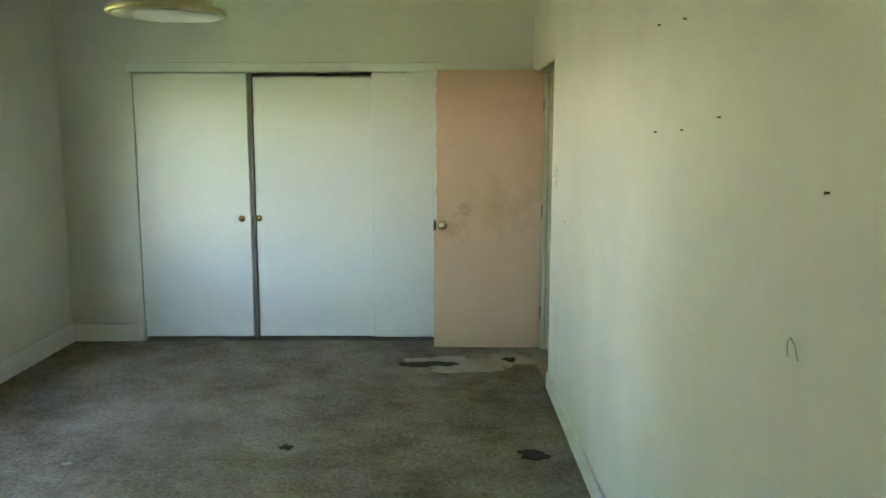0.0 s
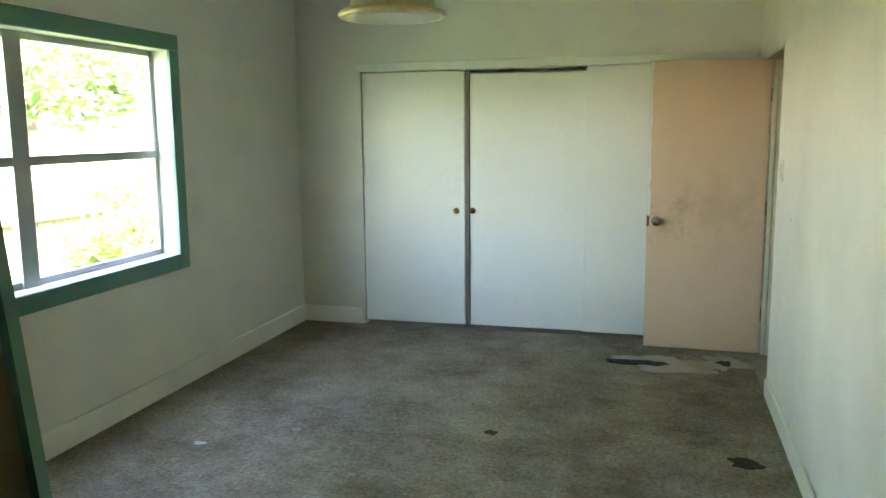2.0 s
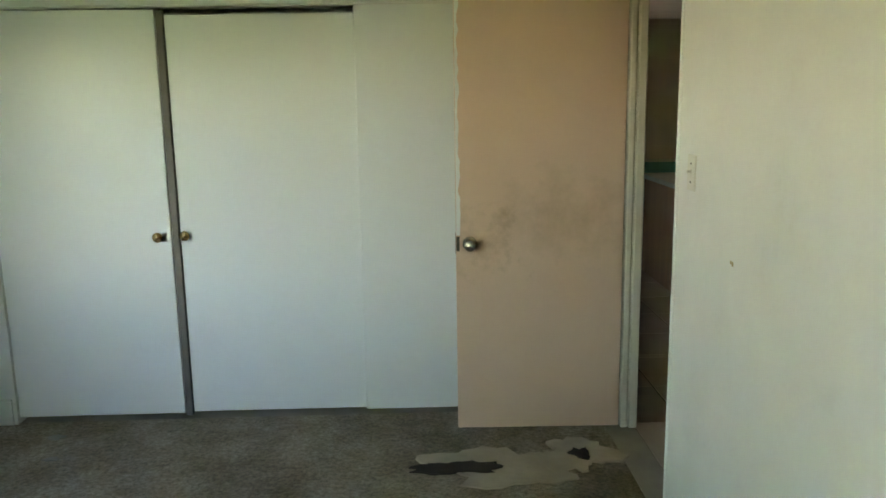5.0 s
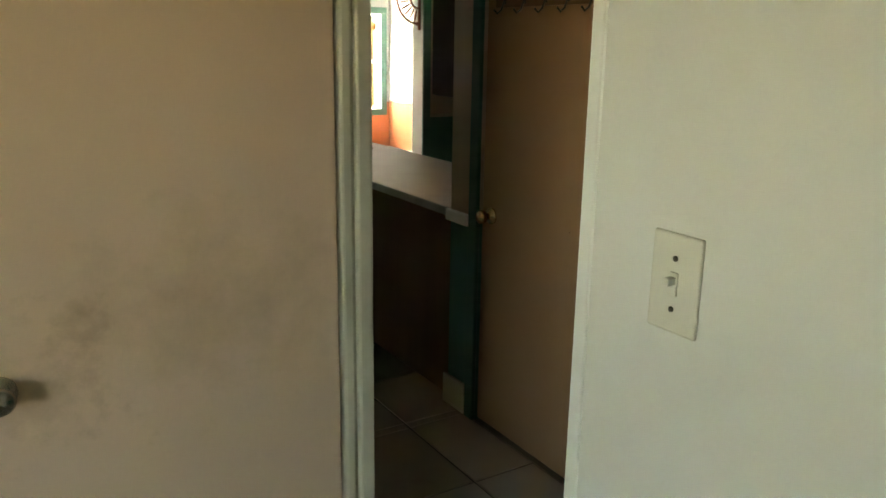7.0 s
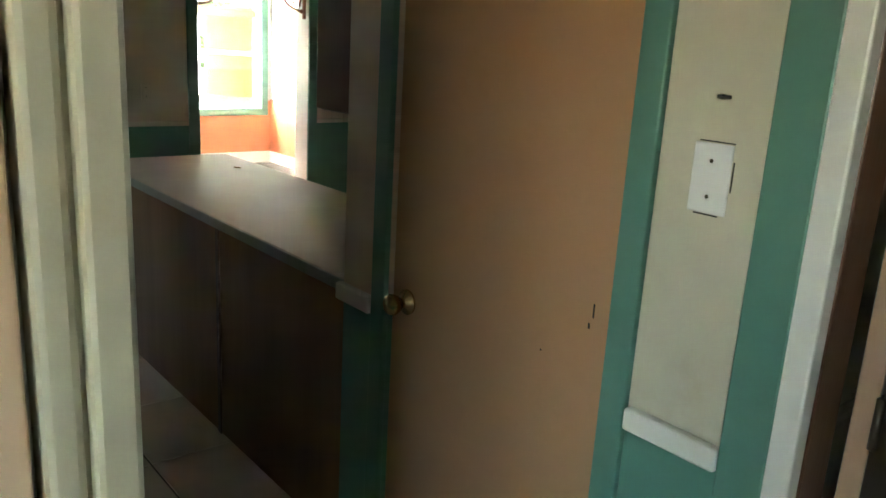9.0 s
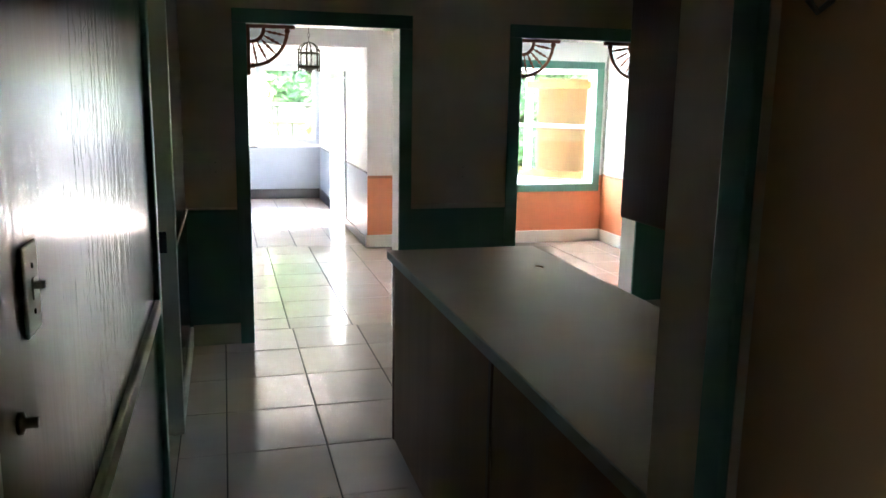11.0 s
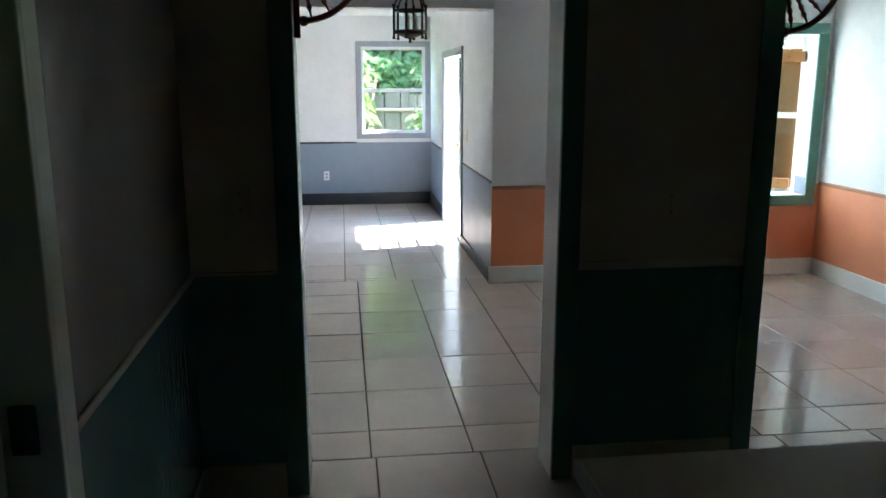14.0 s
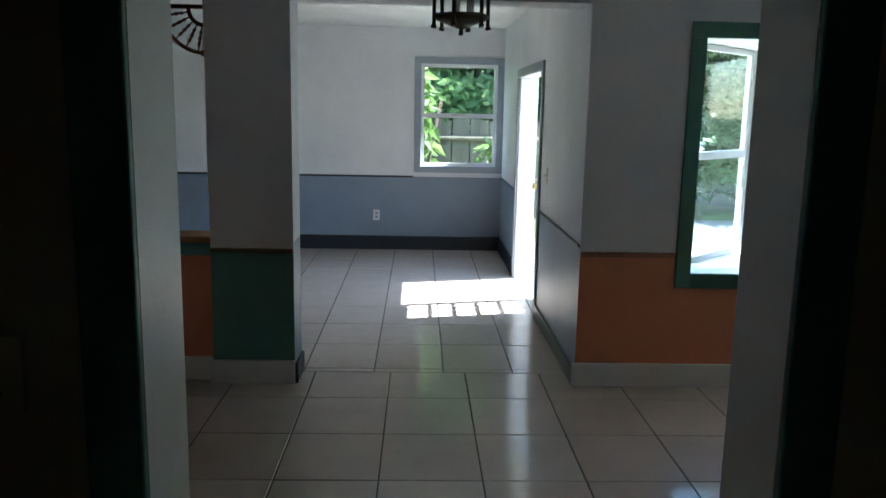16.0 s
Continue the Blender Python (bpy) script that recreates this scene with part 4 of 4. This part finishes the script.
def glazed_leaf(d, w, h):
    bm = bmesh.new()
    for lo, hi in (((0, -0.02, 0.02), (0.06, 0.02, h)), ((w - 0.06, -0.02, 0.02), (w, 0.02, h)), ((0.06, -0.02, h - 0.10), (w - 0.06, 0.02, h)), ((0.06, -0.02, 0.02), (w - 0.06, 0.02, 0.24))):
        box_into(bm, lo, hi, 0, 0.004)
    part("leaf_frame", bm, M_WHITESASH, d)
    bm = bmesh.new()
    for k in range(1, 3):
        x = 0.06 + (w - 0.12) * k / 3
        box_into(bm, (x - 0.012, -0.012, 0.24), (x + 0.012, 0.012, h - 0.10))
    for k in range(1, 5):
        z = 0.24 + (h - 0.34) * k / 5
        box_into(bm, (0.06, -0.011, z - 0.012), (w - 0.06, 0.011, z + 0.012))
    part("glazing_bars", bm, M_WHITESASH, d)
    bm = bmesh.new()
    box_into(bm, (0.06, -0.003, 0.24), (w - 0.06, 0.003, h - 0.10))
    g = part("pane", bm, M_GLASS, d)
    g.visible_shadow = False
    door_knob(d, (w - 0.05, 0.02, 0.95), "y", 1, M_BRASS)


glazed_leaf(gd, 0.50, 1.825)
ld = thing("garden_door_lining", "white painted door lining with hinges", "door frame", kind="structure")
block("lining_board", (FX1 + 0.002, 11.095, 0), (FX1 + 0.16, 11.1195, 1.84), M_WHITESASH, ld)
block("lining_board", (FX1 + 0.002, 9.761, 0), (FX1 + 0.16, 9.775, 1.84), M_WHITESASH, ld)
structure(block("garden_threshold", (FX1, 9.76, -0.1), (FX1 + 0.2, 11.12, 0.004), M_WHITESASH, bevel=0.002), "white door threshold", "floor")

# bay window
casing("trim_bay_window", "y", MY, -1, 2.505, 4.505, 0.67, 1.955, 0.085, M_TEAL, "teal painted bay window casing", bottom=True)
B0, B1, B2, B3 = (2.49, 8.335), (3.07, 8.88), (3.98, 8.88), (4.52, 8.335)


def slab_poly(name, pts, z0, z1, material, label, category):
    bm = bmesh.new()
    lo = [bm.verts.new((x, y, z0)) for x, y in pts]
    hi = [bm.verts.new((x, y, z1)) for x, y in pts]
    bm.faces.new(lo)
    bm.faces.new(hi)
    for k in range(len(pts)):
        j = (k + 1) % len(pts)
        bm.faces.new((lo[k], lo[j], hi[j], hi[k]))
    return structure(part(name, bm, material), label, category)


bay_out = [(2.38, 8.322), (3.02, 8.96), (4.03, 8.96), (4.63, 8.322)]
slab_poly("bay_sill", bay_out, 0.54, 0.67, M_WHITESASH, "white bay window sill board", "sill")
slab_poly("bay_head", bay_out, 1.955, 2.2, M_WHITESASH, "white bay window soffit", "soffit")
for nm, a, b, lab in (("window_bay_side", B0, B1, "white sash window on the angled side of the bay"), ("window_bay_middle", B1, B2, "white sash window in the middle of the bay"),
                      ("window_bay_boarded", B2, B3, "white sash window boarded over in the bay")):
    ln = math.hypot(b[0] - a[0], b[1] - a[1])
    sash_window(nm, lab, ln, 0.672, 1.952, (*a, 0), math.degrees(math.atan2(b[1] - a[1], b[0] - a[0])), M_WHITESASH, 1, 0.5)
ang = math.degrees(math.atan2(B3[1] - B2[1], B3[0] - B2[0]))
ln = math.hypot(B3[0] - B2[0], B3[1] - B2[1])
board = thing("plywood_board", "plywood sheet screwed over the bay window", "board", (*B2, 0), ang)
block("sheet", (0.10, 0.032, 0.70), (ln - 0.04, 0.044, 1.86), M_PLY, board)
for z, e in ((0.70, -0.02), (1.745, 0.03)):
    pk = thing("timber_plank", "rough sawn timber plank across the boarded window", "plank", (*B2, 0), ang, "planks across the window")
    block("plank", (-0.05 + e, -0.055, z), (ln - 0.02 + e, -0.016, z + 0.085), M_LUMBER, pk)
    for x in (0.1, ln - 0.12):
        bm = bmesh.new()
        turned(bm, [(0.0, -0.06), (0.007, -0.06), (0.007, -0.05), (0.0, -0.05)], 8, "y", (x, 0, z + 0.045))
        part("screw", bm, M_BRONZE, pk)


def wall_patch(x, y, z, ry, rz, seed):
    rng = random.Random(seed)
    bm = bmesh.new()
    ring = []
    for k in range(36):
        a = 2 * math.pi * k / 36
        r = 0.75 + 0.5 * noise.noise(Vector((math.cos(a) * 1.5 + seed, math.sin(a) * 1.5, 2.0))) + rng.uniform(-0.08, 0.08)
        ring.append(bm.verts.new((x, y + ry * r * math.cos(a), z + rz * r * math.sin(a))))
    f = bm.faces.new(ring)
    bmesh.ops.solidify(bm, geom=[f], thickness=0.003)
    return tagged(part("plaster_patch", bm, M_PATCHW), "ragged patch of fresh white plaster on the wall", "wall patch")


M_PATCHW = paint("fresh_plaster", (0.84, 0.84, 0.84), 0.7, vary=0.06, stain_amt=0.1)
wall_patch(MX1 - 0.004, 6.75, 1.52, 0.30, 0.28, 4)


# lantern in the dining room
def lantern():
    t = thing("lantern", "bronze hexagonal glass lantern hanging on a chain", "pendant lamp", (1.10, 6.42, 1.785))
    r = 0.088
    for k in range(6):
        a = math.radians(60 * k + 12)
        x, y = r * math.cos(a), r * math.sin(a)
        bm = bmesh.new()
        tube(bm, [(x, y, 0.03), (x, y, 0.185)], 0.0065, 8)
        tube(bm, [(x, y, 0.03), (x * 1.02, y * 1.02, 0.02)], 0.009, 8)
        tube(bm, [(x, y, 0.185), (x * 1.02, y * 1.02, 0.197)], 0.009, 8)
        part("post", bm, M_BRONZE, t)
        bm = bmesh.new()
        tube(bm, [(x, y, 0.175), (x * 0.85, y * 0.85, 0.215), (x * 0.45, y * 0.45, 0.24), (0, 0, 0.25)], 0.005, 6)
        part("roof_rib", bm, M_BRONZE, t)
        a2 = math.radians(60 * (k + 1) + 12)
        x2, y2 = r * math.cos(a2), r * math.sin(a2)
        bm = bmesh.new()
        tube(bm, [(x, y, 0.06), (x2, y2, 0.06)], 0.006, 6)
        part("band", bm, M_BRONZE, t)
        bm = bmesh.new()
        tube(bm, [(x, y, 0.165), (x2, y2, 0.165)], 0.006, 6)
        part("band", bm, M_BRONZE, t)
        bm = bmesh.new()
        vs = [bm.verts.new(p) for p in ((x, y, 0.06), (x2, y2, 0.06), (x2, y2, 0.165), (x, y, 0.165))]
        f = bm.faces.new(vs)
        bmesh.ops.solidify(bm, geom=[f], thickness=0.003)
        part("pane", bm, M_GLASS, t)
    bm = bmesh.new()
    turned(bm, [(0.0, 0.0), (0.008, 0.003), (0.006, 0.02), (0.03, 0.028), (0.075, 0.045), (0.09, 0.056), (0.088, 0.062), (0.0, 0.062)], 24)
    part("base", bm, M_BRONZE, t)
    for k in range(3):
        a = math.radians(120 * k)
        bm = bmesh.new()
        turned(bm, [(0.0, 0.062), (0.010, 0.062), (0.010, 0.11), (0.006, 0.112), (0.013, 0.128), (0.004, 0.15), (0.0, 0.152)], 10, "z", (0.03 * math.cos(a), 0.03 * math.sin(a), 0))
        part("candle", bm, M_WHITEPL, t)
    bm = bmesh.new()
    for k in range(10):
        z = 0.25 + k * 0.036
        pts = [(0.008 * math.cos(q) * (k % 2), 0.008 * math.cos(q) * ((k + 1) % 2), z + 0.02 + 0.022 * math.sin(q)) for q in [2 * math.pi * j / 10 for j in range(11)]]
        tube(bm, pts, 0.0022, 5)
    part("chain", bm, M_BRONZE, t)
    bm = bmesh.new()
    turned(bm, [(0.0, 0.625), (0.055, 0.625), (0.05, 0.607), (0.015, 0.59), (0.0, 0.59)], 20)
    part("ceiling_rose", bm, M_BRONZE, t)


lantern()


# ---- outdoors ----
structure(block("ground", (-300, -300, -0.5), (300, 300, -0.16), M_GRASS, bevel=0), "grass and bare earth around the house", "ground")
structure(block("road", (12, -300, -0.16), (18, 300, -0.15), M_ROAD, bevel=0), "grey asphalt road beyond the garden", "road")
structure(block("driveway", (4.4, 13.6, -0.16), (13.0, 16.4, -0.145), M_ROAD, bevel=0), "grey asphalt driveway beyond the bay window", "road")
structure(block("patio", (2.1, 9.2, -0.16), (6.5, 13.5, -0.05), M_SLAB, bevel=0.01), "pale concrete patio outside the garden door", "pavement")


def fence(x0, y0, x1, y1, h, label):
    f = thing("fence", label, "fence")
    d = Vector((x1 - x0, y1 - y0, 0))
    n = int(d.length / 0.15)
    u = d.normalized()
    s = Vector((-u.y, u.x, 0)) * 0.012
    w = u * 0.069
    bm = bmesh.new()
    vs = []
    for sx in (-1, 1):
        for sy in (-1, 1):
            for z in (-0.17, h):
                p = w * sx + s * sy
                vs.append(bm.verts.new((p.x, p.y, z)))
    for q in ((0, 1, 3, 2), (4, 6, 7, 5), (0, 4, 5, 1), (2, 3, 7, 6), (0, 2, 6, 4), (1, 5, 7, 3)):
        bm.faces.new([vs[i] for i in q])
    me = mesh_of("board", bm, M_FENCE)
    for k in range(n):
        o = new("board", me)
        o.parent = f
        p = Vector((x0, y0, 0)) + u * (k + 0.5) * d.length / n + s * random.uniform(-0.4, 0.4)
        o.matrix_basis = pose(p.x, p.y, random.uniform(-0.03, 0.02), 0, random.uniform(-0.6, 0.6), 0)
    for z in (0.45, h - 0.3):
        bm = bmesh.new()
        a, b = Vector((x0, y0, z)) - s * 3, Vector((x1, y1, z)) - s * 3
        tube(bm, [a, b], 0.045, 4)
        part("rail", bm, M_FENCE, f)
    return f


fence(-3.5, 16.6, 3.9, 16.6, 1.40, "weathered wooden board fence behind shrubs")
fence(-8.6, -9.0, -8.6, 10.0, 1.6, "weathered wooden board fence along the garden")


def leaf_cloud(bm, centre, radius, count, size, seed, droop=0.0, long=1.9):
    rng = random.Random(seed)
    for _ in range(count):
        v = Vector((rng.gauss(0, 1), rng.gauss(0, 1), rng.gauss(0, 1))).normalized() * (rng.random() ** 0.45)
        k = 0.75 + 0.35 * noise.noise(v * 2.2 + Vector((seed, 0, 0)))
        p = Vector(centre) + Vector((v.x * radius[0], v.y * radius[1], v.z * radius[2])) * k
        a = Vector((rng.gauss(0, 1), rng.gauss(0, 1), rng.gauss(0, 0.6) - droop)).normalized()
        side = a.cross(Vector((rng.gauss(0, 1), rng.gauss(0, 1), rng.gauss(0, 1)))).normalized()
        s = size * rng.uniform(0.6, 1.35)
        tip, mid = p + a * s * long, p + a * s * long * 0.45 + a.cross(side) * s * 0.12
        vs = [bm.verts.new(q) for q in (p, mid + side * s * 0.42, tip, mid - side * s * 0.42)]
        bm.faces.new(vs)


def tree(x, y, h, crown, seed, count=2600, size=0.13, label="leafy green tree in the garden"):
    t = thing("tree", label, "tree", (x, y, -0.17))
    rng = random.Random(seed)
    bm = bmesh.new()
    pts = [(0.12 * rng.gauss(0, 1) * k / 5, 0.12 * rng.gauss(0, 1) * k / 5, h * 0.75 * k / 5) for k in range(6)]
    tube(bm, pts, [0.16, 0.13, 0.11, 0.09, 0.07, 0.04], 9)
    for k in range(6):
        a = rng.uniform(0, 6.28)
        b = Vector(pts[2 + k % 3])
        tube(bm, [b, b + Vector((math.cos(a) * crown * 0.35, math.sin(a) * crown * 0.35, h * 0.1)), b + Vector((math.cos(a) * crown * 0.75, math.sin(a) * crown * 0.75, h * 0.22))], [0.05, 0.035, 0.015], 6)
    part("trunk", bm, M_BARK, t)
    bm = bmesh.new()
    for k in range(7):
        c = (rng.uniform(-0.5, 0.5) * crown, rng.uniform(-0.5, 0.5) * crown, h * rng.uniform(0.42, 0.95))
        leaf_cloud(bm, c, (crown * 0.6, crown * 0.6, h * 0.2), count // 7, size, seed * 10 + k)
    part("crown", bm, M_LEAF, t)
    return t


def shrub(x, y, r, h, seed, count, size, material, label, long=1.9, droop=0.2):
    t = thing("shrub", label, "shrub", (x, y, -0.17))
    bm = bmesh.new()
    rng = random.Random(seed)
    for k in range(7):
        a = rng.uniform(0, 6.28)
        tube(bm, [(0, 0, 0), (0.3 * r * math.cos(a), 0.3 * r * math.sin(a), h * 0.45), (0.8 * r * math.cos(a), 0.8 * r * math.sin(a), h * 0.85)], [0.02, 0.014, 0.006], 5)
    part("stem", bm, M_BARK, t)
    bm = bmesh.new()
    for k in range(4):
        leaf_cloud(bm, (rng.uniform(-0.4, 0.4) * r, rng.uniform(-0.4, 0.4) * r, h * (0.3 + 0.2 * k)), (r * 0.75, r * 0.75, h * 0.3), count // 4, size, seed * 7 + k, droop, long)
    part("foliage", bm, material, t)
    return t


for k, (x, y, h, c) in enumerate(((-1.5, 19.5, 6.5, 2.6), (1.2, 20.5, 7.5, 3.0), (3.8, 19.0, 6.5, 2.6), (6.5, 20.5, 7.0, 3.0), (-5, 20, 7, 3), (10.5, 18, 7, 3), (8.5, 27, 8, 3.5), (13, 33, 9, 4), (5.0, 31, 9, 4), (19.5, 24, 9, 4))):
    tree(x, y, h, c, 11 + k, 5200, 0.12)
for k, (x, y, h, c) in enumerate(((-0.9, 18.0, 4.6, 1.7), (0.9, 17.8, 5.0, 1.8), (2.4, 18.2, 5.2, 1.9), (4.3, 18.4, 5.0, 1.9), (6.2, 19.2, 5.0, 2.2), (7.6, 17.6, 4.6, 2.0), (9.6, 20.5, 5.5, 2.4))):
    t = tree(x, y, h, c, 71 + k, 900, 0.12)
    bm = bmesh.new()
    for q in range(9):
        leaf_cloud(bm, (random.uniform(-0.6, 0.6) * c, random.uniform(-0.5, 0.5) * c, h * (0.12 + 0.085 * q)), (c * 0.7, c * 0.6, h * 0.12), 1300, 0.115, 300 + 10 * k + q)
    part("low_crown", bm, M_LEAF, t)
for k, (x, y, h, c) in enumerate(((-10.4, -2.5, 6, 2.6), (-10.8, 1.2, 6.5, 2.8), (-10.6, -7, 6, 2.6), (-10.4, 4.6, 6.0, 2.4), (-10.8, 8.4, 6.5, 2.8))):
    tree(x, y, h, c, 41 + k, 6000, 0.14)
shrub(0.98, 14.1, 0.36, 2.2, 3, 260, 0.12, M_LEAFLIGHT, "shrub with large pale yellow-green leaves", 2.0, 0.5)
shrub(2.15, 14.8, 0.40, 1.35, 4, 200, 0.11, M_LEAFLIGHT, "shrub with large yellow-green leaves")
shrub(1.5, 14.6, 0.6, 0.75, 5, 320, 0.10, M_LEAFLIGHT, "low bright green shrub")
shrub(-0.3, 15.9, 0.8, 2.4, 6, 600, 0.12, M_LEAF, "dark green shrub against the fence")
shrub(-6.4, -1.4, 0.9, 1.3, 8, 900, 0.07, M_LEAFLIGHT, "low pale shrub below the window")
shrub(-7.2, -0.2, 0.8, 2.6, 9, 900, 0.08, M_LEAF, "green shrub beside the fence")
shrub(-7.3, 3.2, 0.9, 1.1, 12, 900, 0.08, M_LEAFLIGHT, "low pale shrub against the fence")
shrub(-6.2, 1.2, 0.8, 0.9, 13, 800, 0.07, M_LEAFLIGHT, "low pale shrub below the window")
shrub(-7.6, 4.9, 0.7, 2.3, 14, 900, 0.09, M_LEAF, "green shrub beside the fence")
shrub(-7.0, -3.2, 0.8, 1.1, 10, 700, 0.07, M_LEAFLIGHT, "low pale shrub below the window")

# ---- floor tiles, last ----
def tile_floor(name, x0, x1, y0, y1, gx, gy, px, py, label):
    fl = structure(block(name, (x0, y0, -0.12), (x1, y1, -0.004), M_GROUT, bevel=0), label, "floor")
    cache = {}

    def cell_edges(a, b, g, p):
        k = math.ceil((a - g) / p - 1e-6)
        e = [a]
        while g + k * p < b - 1e-6:
            if g + k * p > a + 0.02:
                e.append(g + k * p)
            k += 1
        return e + [b]

    ex, ey = cell_edges(x0, x1, gx, px), cell_edges(y0, y1, gy, py)
    for a, b in zip(ex, ex[1:]):
        for c, d in zip(ey, ey[1:]):
            w, h = b - a - 0.0058, d - c - 0.0052
            if w < 0.02 or h < 0.02:
                continue
            key = (round(w, 3), round(h, 3))
            if key not in cache:
                bm = bmesh.new()
                q = 0.0025
                lo = [bm.verts.new((sx * w / 2, sy * h / 2, -0.006)) for sx, sy in ((-1, -1), (1, -1), (1, 1), (-1, 1))]
                mi = [bm.verts.new((sx * w / 2, sy * h / 2, -q)) for sx, sy in ((-1, -1), (1, -1), (1, 1), (-1, 1))]
                hi = [bm.verts.new((sx * (w / 2 - q), sy * (h / 2 - q), 0)) for sx, sy in ((-1, -1), (1, -1), (1, 1), (-1, 1))]
                bm.faces.new(hi)
                for k in range(4):
                    j = (k + 1) % 4
                    bm.faces.new((lo[k], lo[j], mi[j], mi[k]))
                    bm.faces.new((mi[k], mi[j], hi[j], hi[k]))
                cache[key] = mesh_of("tile", bm, M_TILE)
            o = new("tile", cache[key])
            o.parent = fl
            o.matrix_basis = pose((a + b) / 2, (c + d) / 2, random.uniform(-0.0006, 0.0006), random.uniform(-0.12, 0.12), random.uniform(-0.12, 0.12), 0)
    return fl


tile_floor("floor_hall_entry", 0.135, 1.12, -2.2, 0.855, 0.384, 0.312, 0.4545, 0.4975, "glossy beige ceramic floor tiles with dark grout")
tile_floor("floor_hall", HX, KX, 0.855, 5.25, 0.384, 4.79, 0.4545, 0.4975, "glossy beige ceramic floor tiles with dark grout")
tile_floor("floor_dining", -2.6, MX1, 5.25, 8.37, 0.374, 5.519, 0.4445, 0.485, "glossy beige ceramic floor tiles with dark grout")
tile_floor("floor_far", FX0, FX1, 8.37, FY, 0.302, 8.935, 0.4165, 0.503, "glossy beige ceramic floor tiles with pale joints")
tile_floor("floor_bath", 1.12, 3.8, -2.2, 0.1, 1.3, -0.1, 0.33, 0.33, "beige bathroom floor tiles")
